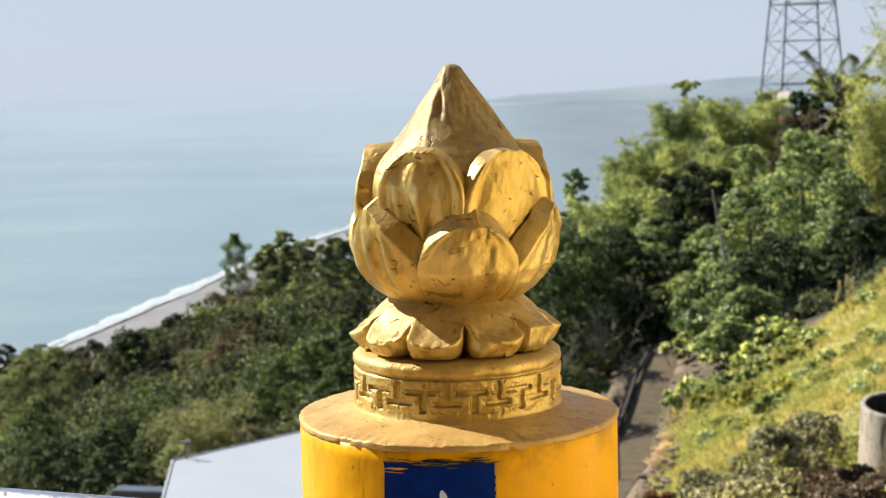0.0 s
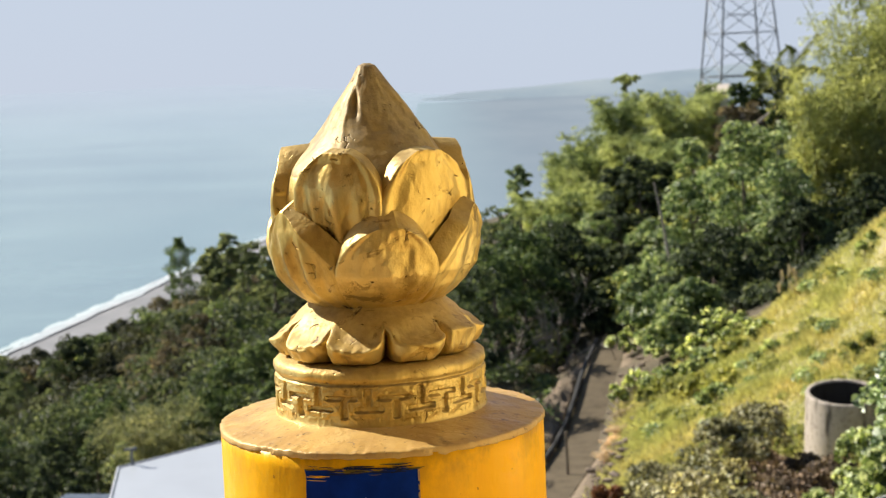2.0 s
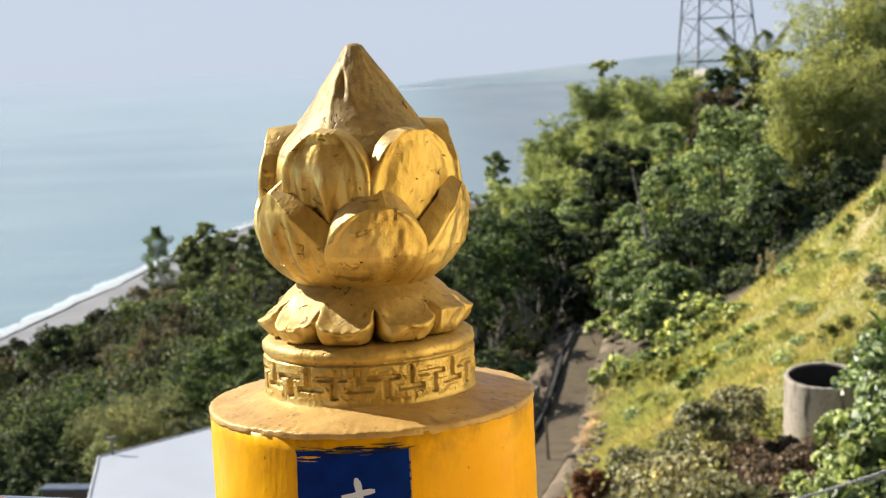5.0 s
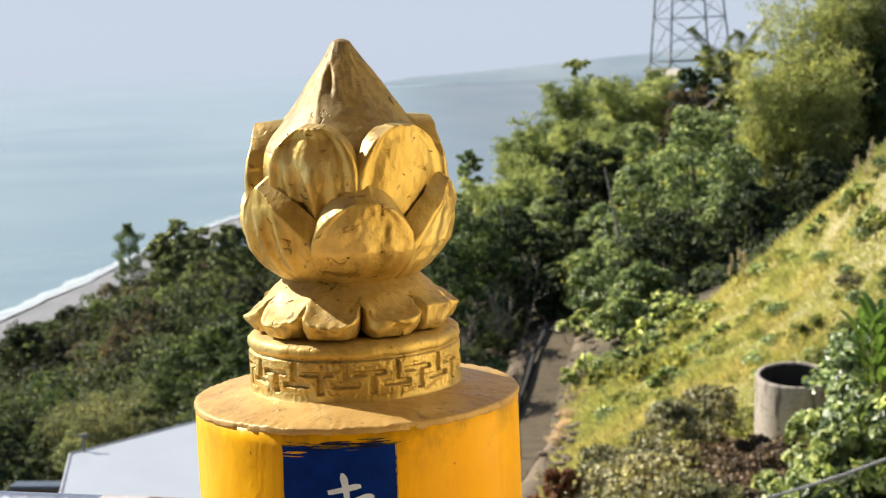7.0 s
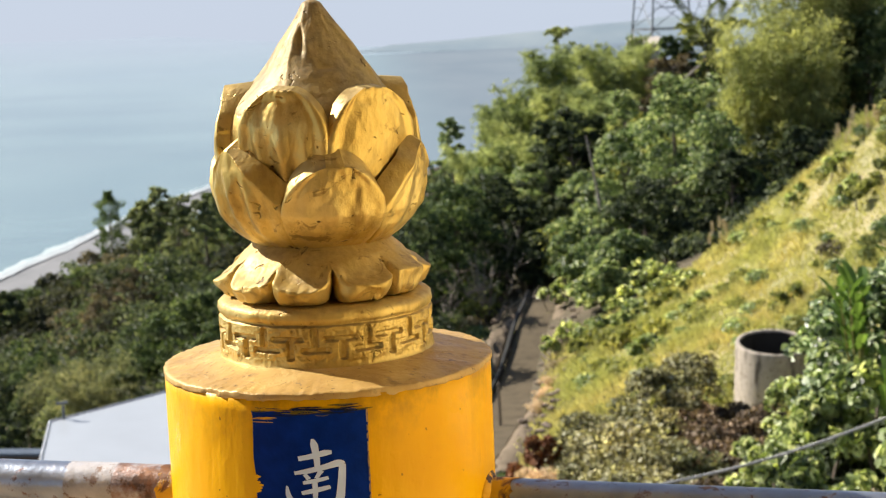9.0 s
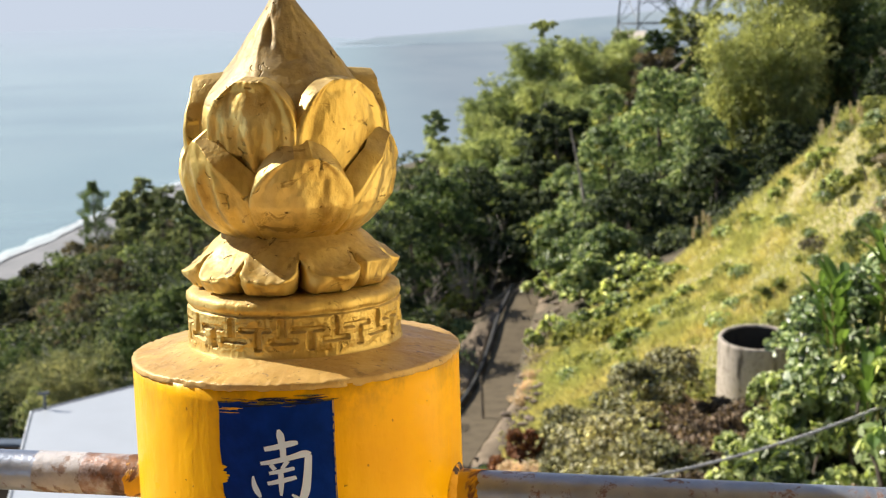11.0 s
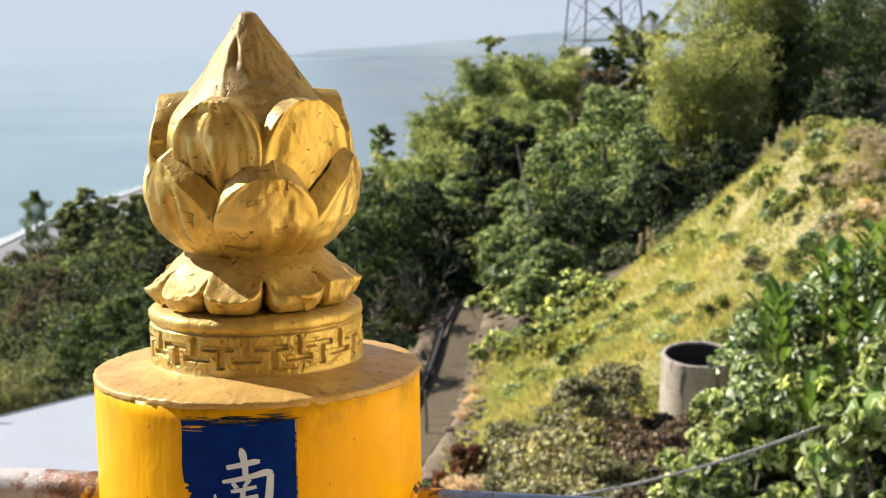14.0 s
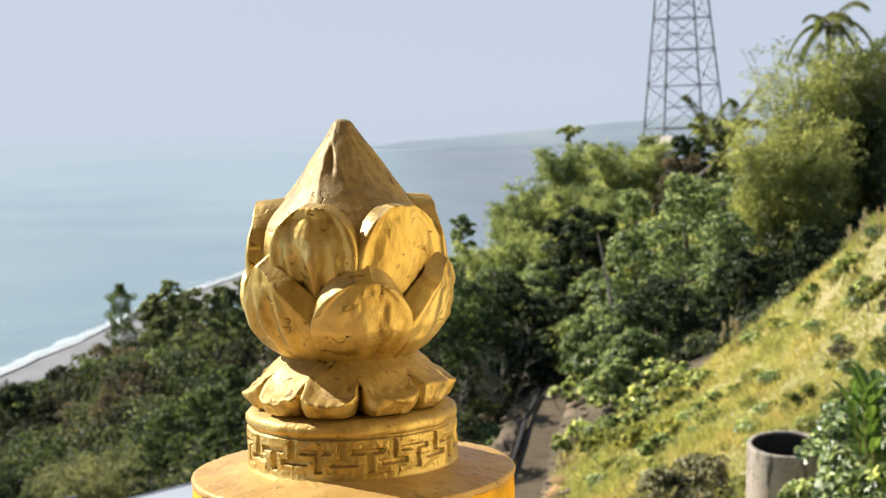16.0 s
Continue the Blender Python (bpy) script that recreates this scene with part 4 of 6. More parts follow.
rail("steel_rail", 0.160, 1.13, STEEL, "grey weathered steel railing pipe with rust", FLAKY)
rail("rusty_rail", -0.160, -2.6, STEEL, "grey steel railing pipe rusted and whitened near the post", FLAKY)

# ---- on the slope: track, concrete ring, roof ----


def build_track():
    pts = [(1.80, 27, 0.62), (2.65, 30, 0.60), (3.68, 34, 0.56), (4.70, 38.5, 0.50), (5.4, 42.0, 0.44), (5.8, 44.5, 0.36)]
    v = []
    fine = []
    for i in range(len(pts) - 1):
        for k in range(6):
            t = k / 6
            fine.append([pts[i][c] * (1 - t) + pts[i + 1][c] * t for c in range(3)])
    for x, y, w in fine:
        z = float(ground_z(x, y)) + 0.12
        for dx, dz in ((-w, -0.3), (-w, 0.0), (0.74 * w, 0.02), (0.74 * w, -0.3)):
            v.append((x + dx, y, z + dz))
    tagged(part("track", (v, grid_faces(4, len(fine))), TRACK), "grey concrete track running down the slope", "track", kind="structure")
    bank = []
    for i, (x, y, w) in enumerate(fine):
        z = float(ground_z(x, y)) + 0.12
        for dx, dz in ((0.74 * w + 0.01, -0.2), (0.74 * w + 0.03, 0.03 + 0.02 * math.sin(i * 2.7)), (0.8 * w + 0.2 + 0.07 * math.sin(i * 1.3), 0.14 + 0.06 * math.sin(i * 2.1)), (w + 0.45 + 0.12 * math.sin(i * 0.7), 0.10), (w + 0.7, -0.4)):
            bank.append((x + dx, y, z + dz))
    tagged(part("earth_bank", (bank, grid_faces(5, len(fine))), EARTH, smooth=True), "low bank of bare pinkish earth beside the track", "bank", kind="structure")
    verge = []
    short = [[a[c] + (b[c] - a[c]) * q / 5.0 for c in range(3)] for a, b in zip(fine[:-1], fine[1:]) if 30 < a[1] < 41 for q in range(5)]
    for i, (x, y, w) in enumerate(short):
        z = float(ground_z(x, y)) + 0.06
        e = math.sin(math.pi * i / (len(short) - 1))
        for k in range(11):
            t = k / 10
            px = x - w - 0.18 - 0.85 * e * t
            lump = 0.16 * noise.noise((px * 2.6, y * 2.6, 5)) + 0.09 * noise.noise((px * 8, y * 8, 2))
            verge.append((px, y, z - 0.25 * (k in (0, 10)) + (0.13 * math.sin(math.pi * t) + lump) * e))
    tagged(part("earth_verge", (verge, grid_faces(11, len(short))), EARTH), "rough bare earth verge behind the track kerb", "verge", kind="structure")
    # loose stones along both edges
    rng = np.random.default_rng(71)
    rocks = []
    for _ in range(190):
        x, y, w = fine[int(rng.integers(0, len(fine)))]
        side = w + rng.uniform(-0.08, 0.75) if rng.uniform() < 0.62 else -w - rng.uniform(0.15, 1.0)
        r = 0.02 + 0.075 * rng.uniform() ** 3
        px, py = x + side, y + rng.uniform(-0.4, 0.4)
        top = float(ground_z(px, py)) + 0.14 + 0.05 * rng.uniform()
        bm = bmesh.new()
        bmesh.ops.create_icosphere(bm, subdivisions=1, radius=r)
        for q in bm.verts:
            q.co = Vector((q.co.x * 1.3, q.co.y, q.co.z * 0.7)) * rng.uniform(0.75, 1.2) + Vector((px, py, top))
        bm.verts.ensure_lookup_table()
        rocks.append(([tuple(q.co) for q in bm.verts], [tuple(q.index for q in f.verts) for f in bm.faces]))
        bm.free()
    tagged(part("stones", joined(*rocks), concrete("loose_stone", (0.25, 0.20, 0.155))), "loose grey stones along the track", "stones", kind="stuff")
    kerb = []
    for x, y, w in fine:
        kerb.append((x - w - 0.08, y, float(ground_z(x, y)) + 0.2))
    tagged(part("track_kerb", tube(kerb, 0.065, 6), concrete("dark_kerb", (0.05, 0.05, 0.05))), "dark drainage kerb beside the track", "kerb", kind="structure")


build_track()


def build_ring():
    ring = thing("concrete_ring", (0, 0, 0), "grey weathered concrete well ring standing on the slope", "well ring")
    ring.matrix_basis = pose(7.5, 26.5, -4.47, 9.0, 0, 0)
    prof = [(0.665, -1.35), (0.665, -0.03), (0.655, 0.0), (0.60, 0.0), (0.59, -0.03), (0.59, -1.3)]
    part("ring_wall", lathe(prof, 64, lambda a, z: 1 + 0.006 * noise.noise((math.cos(a) * 2, math.sin(a) * 2, z * 3))), ring_concrete(), ring, smooth=False)
    # near-black colour holds the hollow's shade along with algae stain
    part("ring_lining", lathe([(0.588, -0.035), (0.586, -0.2), (0.586, -1.28), (0.2, -1.28)], 64, None, False), concrete("shaded_stained_concrete", (0.045, 0.04, 0.035)), ring, "inner face darkened for shade and algae stain")


build_ring()


def build_house():
    house = thing("low_house", (0, 0, 0), "low house below the terrace with a pale sheet metal roof", "house")
    a, b, c, d = Vector((-2.90, 14.98, -2.40)), Vector((-0.55, 17.35, -2.40)), Vector((0.1, 7.0, -2.75)), Vector((-2.15, 6.5, -2.75))
    v, f = [], []
    for dz in (0, -0.06):
        for p in (a, b, c, d):
            v.append((p.x, p.y, p.z + dz))
    f = [(0, 3, 2, 1), (4, 5, 6, 7), (0, 1, 5, 4), (1, 2, 6, 5), (2, 3, 7, 6), (3, 0, 4, 7)]
    roof = part("roof", (v, f), ROOFING, house, "pale bluish sheet metal roof")
    part("roof_edge_trim", tube([d + Vector((-0.02, 0, 0)), a + Vector((-0.02, 0.02, 0)), b + Vector((0, 0.02, 0))], 0.016, 8), plain_paint("roof_trim", (0.42, 0.44, 0.47), 0.4, 0.1, 4), roof, "grey metal edge trim")
    lo = [(-2.5, 14.3), (-0.75, 16.4), (-0.1, 8.0), (-1.9, 7.0)]
    v = [(x, y, z) for z in (-7.5, -2.9) for x, y in lo]
    part("wall", (v, [(0, 1, 5, 4), (1, 2, 6, 5), (2, 3, 7, 6), (3, 0, 4, 7), (4, 5, 6, 7)]), HOUSE_WALL, house)
    p = a.lerp(b, 0.045)
    aerial = thing("roof_vent", (p.x, p.y, p.z), "small grey vent pipe on the roof edge", "vent pipe")
    part("pipe", tube([(0, 0, -0.02), (0, 0, 0.16)], 0.014, 8), GALV, aerial)
    part("hood", tube([(-0.07, 0, 0.16), (0.05, 0, 0.17)], [0.012, 0.02], 8), GALV, aerial)


build_house()


def build_shed():
    """A low shed beside the house, only its pale blue sheet roof clear of the scrub."""
    shed = thing("garden_shed", (-5.2, 25.0, 0), "low shed with a pale blue sheet roof beside the house", "shed", turn=-12)
    part("roof", box_mesh((-0.45, -0.16, -5.30), (0.45, 0.16, -5.25), 0.008), plain_paint("blue_sheet", (0.085, 0.11, 0.15), 0.7, 0.2, 6, 0.0, 0.2), shed, "pale blue sheet roof")
    part("wall", box_mesh((-0.40, -0.13, -7.6), (0.40, 0.13, -5.302), 0.01), plain_paint("shed_boards", (0.10, 0.075, 0.055), 0.8, 0.3, 5), shed)


build_shed()


def build_hut():
    hut = thing("hut", (18.95, 98, -1.4), "small hut with a pale beige roof below the pylon", "hut")
    g = float(ground_z(18.95, 98)) + 1.4
    part("wall", box_mesh((-0.75, -0.5, min(-1.6, g - 0.3)), (0.75, 0.9, 0.0), 0.02), HOUSE_WALL, hut)
    part("window", box_mesh((-0.45, -0.54, -1.15), (0.05, -0.49, -0.45)), plain_paint("dark_window", (0.03, 0.035, 0.04), 0.3, 0.1, 3), hut, "dark window opening")
    v = [(-0.95, -0.75, -0.06), (0.95, -0.75, -0.06), (0.95, 0.2, 0.36), (-0.95, 0.2, 0.36), (0.95, 1.1, -0.06), (-0.95, 1.1, -0.06)]
    v += [(x, y, z + 0.07) for x, y, z in v]
    part("roof", (v, [(0, 3, 2, 1), (3, 5, 4, 2), (6, 7, 8, 9), (9, 8, 10, 11), (0, 1, 7, 6), (4, 5, 11, 10), (1, 2, 8, 7), (2, 4, 10, 8), (3, 0, 6, 9), (5, 3, 9, 11)]), plain_paint("hut_roof", (0.62, 0.55, 0.47), 0.7, 0.15, 3), hut, "pale beige pitched roof")


build_hut()


def build_pylon():
    py = thing("power_pylon", (21.2, 101, 0), "grey lattice steel power pylon", "pylon")
    z0, z1 = -6.5, 21.0

    def corner(z, i):
        k = 1.86 - z * 0.083 if z < 13 else 0.78
        sx, sy = ((-1, -1), (1, -1), (1, 1), (-1, 1))[i]
        rot = radians(8)
        x, y = sx * k, sy * k
        return Vector((x * math.cos(rot) - y * math.sin(rot), x * math.sin(rot) + y * math.cos(rot), z))
    levels = [z0, -3.2, -0.6, 2.0, 4.2, 6.1, 7.8, 9.4, 10.9, 12.3, 13.6, 15.5, 17.2, 19, z1]
    for i in range(4):
        part("leg", tube([corner(z, i) for z in levels], 0.065, 4), GALV, py)
    for i in range(4):
        k = (i + 1) % 4
        for a, b in zip(levels[:-1], levels[1:]):
            mid = (a + b) / 2
            part("brace", joined(tube([corner(a, i), corner(b, k)], 0.024, 4), tube([corner(a, k), corner(b, i)], 0.024, 4), tube([corner(b, i), corner(b, k)], 0.032, 4),
                                 tube([corner(mid, i), (corner(a, i) + corner(b, k)) / 2], 0.018, 4)), GALV, py)
    for z in (15.0, 18.0):
        part("crossarm", joined(tube([(-5, 0, z), (5, 0, z)], 0.08, 4), tube([(-5, 0, z), (0, 0, z + 1.6)], 0.06, 4), tube([(5, 0, z), (0, 0, z + 1.6)], 0.06, 4)), GALV, py)
    for j, (x, z) in enumerate(((-5, 15), (5, 15), (-5, 18), (5, 18))):
        a, b = Vector((21.2 + x, 101, z - 0.5)), Vector((160 + x * 2, 40, 42 + z))
        pts = [a.lerp(b, t / 16) - Vector((0, 0, 9.0 * (1 - (2 * t / 16 - 1) ** 2))) for t in range(17)]
        tagged(part("power_line", tube(pts, 0.02, 4), GALV), "thin overhead power line from the pylon", "power line", "lines of the pylon")


build_pylon()
# ---- trees and scrub ----


def trunk_mesh(rng, height, r, limbs=6, lean=0.08, spread=0.5):
    """A tapered trunk with limbs; returns the mesh and the limb ends."""
    base = Vector((0, 0, -0.4))
    top = Vector((rng.uniform(-lean, lean) * height, rng.uniform(-lean, lean) * height, height))
    pts = [base.lerp(top, t) + Vector((0.04 * height * math.sin(3 * t + 1), 0.03 * height * math.sin(4 * t), 0)) * t for t in np.linspace(0, 1, 7)]
    parts = [tube(pts, [r * (1 - 0.8 * i / 6) for i in range(7)], 7)]
    ends = [top]
    for k in range(limbs):
        t = rng.uniform(0.3, 0.9)
        s = base.lerp(top, t)
        a = rng.uniform(0, 2 * math.pi)
        ln = spread * height * rng.uniform(0.5, 1.0) * (1.1 - t * 0.6)
        e = s + Vector((math.cos(a) * ln, math.sin(a) * ln, ln * rng.uniform(0.35, 0.9)))
        m = s.lerp(e, 0.5) + Vector((0, 0, -0.08 * ln))
        parts.append(tube([s, m, e], [r * 0.45, r * 0.3, r * 0.12], 5))
        ends.append(e)
    return joined(*parts), ends


def crown_leaves(rng, lobes, per, length, width, droop=0.2, flat=0.8):
    """Leaves over several lumps (center, radius); each lump is itself made of smaller, overlapping clumps."""
    C, A, N = [], [], []
    for c, rad in lobes:
        sub = max(6, int(per / 40))
        sc, sd = clump(rng, sub, c, rad * 0.9, flat)
        for q, d0 in zip(sc, sd):
            k = int(rng.integers(26, 56))
            p, d = clump(rng, k, q, rad * rng.uniform(0.26, 0.52), 0.75)
            nrm = d * 0.6 + d0 * 0.4 + np.array([0, 0, 0.45]) + rng.normal(0, 0.5, (k, 3))
            ax = np.cross(nrm, unit(rng, k)) + np.array([0, 0, -droop])
            C.append(p), A.append(ax), N.append(nrm)
    C, A, N = np.concatenate(C), np.concatenate(A), np.concatenate(N)
    n = len(C)
    s = rng.uniform(0.6, 1.35, n)
    return leaves(C, A, N, length * s, width * s)


def make_tree(name, seed, height, radius, mat, length, width, label, category, lobes=9, per=420, group=""):
    """A tree of that height, its base at the origin: crown lumps from the ground scrub up to the top."""
    rng = np.random.default_rng(seed)
    ob = thing(name, (0, 0, 0), label, category, group)
    tm, ends = trunk_mesh(rng, height * 0.72, min(0.16, 0.03 * height), 6, 0.05, min(0.4, radius / height))
    part("trunk", tm, BARK, ob)
    L = []
    span = min(height, radius * 3.4)
    for i in range(lobes):
        a, q = i * 2.4 + rng.uniform(-0.5, 0.5), rng.uniform(0.15, 1) ** 0.6
        t = (i + 0.5) / lobes
        z = height - radius * 0.45 - (span - radius * 0.45) * (1 - t) * rng.uniform(0.85, 1.1)
        k = radius * q * (0.95 - 0.62 * t ** 2)
        L.append(((math.cos(a) * k, math.sin(a) * k, z), radius * rng.uniform(0.36, 0.55)))
    L.append(((rng.uniform(-0.2, 0.2) * radius, 0, height - radius * 0.38), radius * 0.38))
    part("crown", crown_leaves(rng, L, per, length, width), mat, ob)
    return ob


def make_bamboo(seed, height, radius, label, culms=26, leaf=0.20, mat=None):
    rng = np.random.default_rng(seed)
    ob = thing("bamboo_clump", (0, 0, 0), label, "bamboo", "bamboo on the slope")
    C, A, N = [], [], []
    for i in range(culms):
        a, q = rng.uniform(0, 2 * math.pi), math.sqrt(rng.uniform(0, 1))
        b = Vector((math.cos(a), math.sin(a), 0)) * (radius * 0.45 * q)
        h = height * rng.uniform(0.72, 1.0)
        out = Vector((math.cos(a + rng.normal(0, 0.4)), math.sin(a + rng.normal(0, 0.4)), 0)) * radius * rng.uniform(0.35, 0.95)
        pts = [b + out * (t ** 2.2) + Vector((0, 0, h * (t - 0.10 * t ** 4) - 0.3)) for t in np.linspace(0, 1, 9)]
        part("culm", tube(pts, [0.035 * (1 - 0.85 * j / 8) for j in range(9)], 6), BAMBOO_CULM, ob)
        for j in range(34):
            t = rng.uniform(0.08, 1.0)
            p = b + out * (t ** 2.2) + Vector((0, 0, h * (t - 0.10 * t ** 4)))
            k = int(rng.integers(10, 22))
            d = unit(rng, 1)[0] * np.array([1, 1, 0.5])
            stem = np.array(p) + d[None] * rng.uniform(0, 0.75, (k, 1)) * np.array([1, 1, 0.6])
            stem += rng.normal(0, 0.07, (k, 3))
            ax = d[None] + rng.normal(0, 0.5, (k, 3)) + np.array([0, 0, -0.45])
            C.append(stem), A.append(ax), N.append(rng.normal(0, 0.6, (k, 3)) + np.array([-0.7, -0.1, 0.75]))
    C, A, N = np.concatenate(C), np.concatenate(A), np.concatenate(N)
    s = rng.uniform(0.7, 1.3, len(C))
    part("crown", leaves(C, A, N, leaf * s, leaf * 0.22 * s), mat or L_BAMBOO, ob, "fine drooping yellow-green leaves")
    return ob


def make_palm(seed, trunk_h, frond, label, dead=0, steep=0.0):
    rng = np.random.default_rng(seed)
    ob = thing("palm_tree", (0, 0, 0), label, "palm", "palms on the ridge")
    pts = [Vector((0.35 * math.sin(2.0 * t), 0.1 * t, -0.4 + trunk_h * t)) for t in np.linspace(0, 1, 14)]
    part("trunk", tube(pts, [0.17 - 0.05 * i / 13 + 0.012 * (i % 2) for i in range(14)], 9), BARK, ob)
    top = pts[-1]
    for i in range(18 + dead):
        a = i * 2.399 + rng.uniform(-0.2, 0.2)
        up = 1.55 - 1.65 * (1 - 0.45 * steep) * (i % 18) / 17 + 0.25 * steep + rng.uniform(-0.3, 0.25) if i < 18 else rng.uniform(-1.3, -0.9)
        ln = frond * rng.uniform(0.65, 1.12)
        rib, C, A, N = [], [], [], []
        for t in np.linspace(0, 1, 12):
            h = up * t - (1.2 - 0.65 * steep if i < 18 else 0.25) * t * t
            out = ln * t * (1 - 0.12 * t) * (1 - 0.35 * steep)
            rib.append(top + Vector((math.cos(a) * out, math.sin(a) * out, ln * h)))
        for k in range(44):
            t = 0.12 + 0.88 * k / 43
            j = min(int(t * 11), 10)
            p = rib[j].lerp(rib[j + 1], t * 11 - j)
            d = (rib[j + 1] - rib[j]).normalized()
            sd = d.cross(Vector((0, 0, 1))).normalized()
            for sg in (-1, 1):
                ll = ln * 0.24 * math.sin(math.pi * (0.15 + 0.8 * t)) * rng.uniform(0.85, 1.1)
                ax = sd * sg + d * 0.55 + Vector((0, 0, -0.55))
                ax.normalize()
                C.append(p + ax * ll * 0.5), A.append(ax), N.append(Vector((0, 0, 1)) + sd * sg * 0.3)
        C, A, N = np.array([tuple(c) for c in C]), np.array([tuple(c) for c in A]), np.array([tuple(c) for c in N])
        leaf = leaves(C, A, N, np.full(len(C), ln * 0.24), np.full(len(C), ln * 0.022), 0.1)
        fr = part("frond", (leaf[0], leaf[1]), L_PALM if i < 18 else L_DRY, ob, "" if i < 18 else "dead brown hanging frond")
        part("midrib", tube(rib, [0.025 * (1 - 0.8 * q / 11) for q in range(12)], 4), BARK, fr)
    return ob


def make_conifer(seed, height, radius, label, n=6500, taper=0.55):
    """A feathery column of short upswept sprays in uneven tiers."""
    rng = np.random.default_rng(seed)
    ob = thing("casuarina_tree", (0, 0, 0), label, "tree", "casuarinas of the shore wood")
    part("trunk", tube([(0, 0, -0.5), (0.1, 0, height * 0.5), (0, 0, height)], [0.18, 0.1, 0.03], 7), BARK, ob)
    t = rng.uniform(0.05, 1.0, n)
    a = rng.uniform(0, 2 * math.pi, n)
    turn = rng.uniform(0, 9)
    tier = np.array([0.62 + 0.35 * math.sin(q * 44 + turn) + 0.5 * noise.noise((math.cos(b) * 1.4 + turn, math.sin(b) * 1.4, q * 9)) for q, b in zip(t, a)])
    r = radius * np.clip(1.12 - taper * t - 0.4 * np.maximum(t - 0.85, 0) / 0.15, 0.1, 1) * np.clip(tier, 0.5, 1.2) * rng.uniform(0.2, 1, n) ** 0.5
    C = np.stack([np.cos(a) * r, np.sin(a) * r, t * height + 0.25 * r], -1)
    A = np.stack([np.cos(a), np.sin(a), np.full(n, 0.9)], -1) + rng.normal(0, 0.35, (n, 3))
    part("crown", leaves(C, A, rng.normal(0, 0.5, (n, 3)) + np.array([0, 0, 0.8]), 0.48 * rng.uniform(0.6, 1.3, n), 0.105), L_WOOD, ob)
    return ob


# kind, x, y, height of the top, crown radius
RIDGE_TREES = [
    ("umbrella", 12.4, 88, 0.0, 0.7), ("feathery", 8.4, 84, -3.4, 0.9), ("feathery", 10.0, 82, -2.2, 1.2), ("feathery", 13.3, 86, -0.6, 1.5), ("feathery", 15.0, 84, -0.6, 1.2), ("broad", 5.9, 80, -4.0, 0.8),
    ("feathery", 9.0, 72, -3.8, 1.3), ("feathery", 6.9, 74, -4.8, 1.2), ("brown", 15.1, 75, -2.2, 0.9), ("feathery", 11.4, 83, -0.75, 1.1), ("feathery", 8.8, 80, -3.0, 0.9), ("feathery", 13.6, 80, -0.7, 1.2),
    ("brown", 16.1, 79, -1.45, 0.9), ("feathery", 10.9, 76, -2.3, 1.2), ("feathery", 11.9, 72, -2.3, 1.3), ("brown", 17.3, 80, -1.35, 0.9), ("wood", 17.2, 82, -0.5, 0.75), ("wood", 18.1, 82.6, -0.75, 0.6), ("wood", 19.5, 83.2, -1.5, 0.7), ("feathery", 16.5, 88, -0.5, 0.55), ("feathery", 7.4, 70, -4.3, 1.1), ("feathery", 10.1, 68, -3.3, 1.1),
]
MIDDLE_TREES = [
    ("shade", 8.4, 57, -2.2, 1.15), ("shade", 7.7, 57.4, -2.6, 0.8), ("shade", 9.2, 57.4, -2.5, 0.8), ("wood", 18.7, 58, 3.0, 1.7), ("wood", 21.7, 62, 3.9, 1.9), ("wood", 20.4, 56, 1.6, 1.5), ("wood", 22.0, 58, 3.6, 1.8), ("wood", 23.2, 58, 2.6, 1.8), ("dark", 24.6, 60, 4.4, 2.0), ("dark", 17.2, 54, -0.2, 1.1), ("broad", 7.4, 60, -4.3, 1.6), ("dark", 4.9, 52, -5.4, 1.5),
    ("dark", 3.8, 58, -5.3, 1.5), ("wood", 19.1, 52, 2.1, 1.8), ("broad", 11.0, 60, -1.8, 1.1), ("dark", 5.9, 56, -4.4, 1.1), ("broad", 6.2, 66, -4.9, 1.2),
]
# dark leaves from x 4.7 to 6.8 stand in for a shaded hollow
GRASS_EDGE_TREES = [
    ("broad", 9.9, 46, -0.6, 1.4), ("broad", 8.7, 48, -2.3, 1.3), ("broad", 7.9, 50, -3.7, 1.0), ("dark", 5.8, 47, -5.1, 1.2), ("wood", 16.9, 50, 0.9, 1.4), ("broad", 10.1, 50, -1.8, 1.0),
    # those at x 2.6 to 3.5 are added to cast shade on the track
    ("broad", 10.7, 47, -1.2, 1.0), ("dark", 4.0, 50, -6.2, 0.9), ("dark", 4.7, 49, -3.6, 1.4), ("wood", 3.5, 46.6, -3.4, 1.5), ("dark", 5.6, 48.4, -4.2, 1.2), ("dark", 6.8, 50, -4.5, 0.9), ("wood", 2.6, 45, -3.7, 1.4), ("dark", 3.3, 48, -3.6, 1.4), ("broad", 7.0, 45.5, -4.8, 0.9),
]
TRACK_TREES = [
    # dark leaves at x 8.2 and 10.5 stand in for shade under trees
    ("broad", 10.6, 44, -1.6, 1.1), ("dark", 8.2, 42, -3.1, 1.2), ("dark", 12.3, 42, -2.0, 0.7), ("dark", 16.4, 44, -0.2, 1.3), ("dark", 10.5, 42, -2.5, 0.8), ("broad", 7.6, 43, -3.8, 0.9),
    # the dark one at x 1.6 is added to shade the track
    ("broad", 6.8, 44, -4.5, 0.8), ("dark", 1.6, 42, -3.9, 1.4), ("broad", 6.7, 41, -4.5, 0.8), ("broad", 6.5, 38.6, -4.9, 0.7), ("broad", 7.2, 39.8, -4.2, 0.8),
    ("broad", 6.9, 44.5, -4.2, 0.9),
]
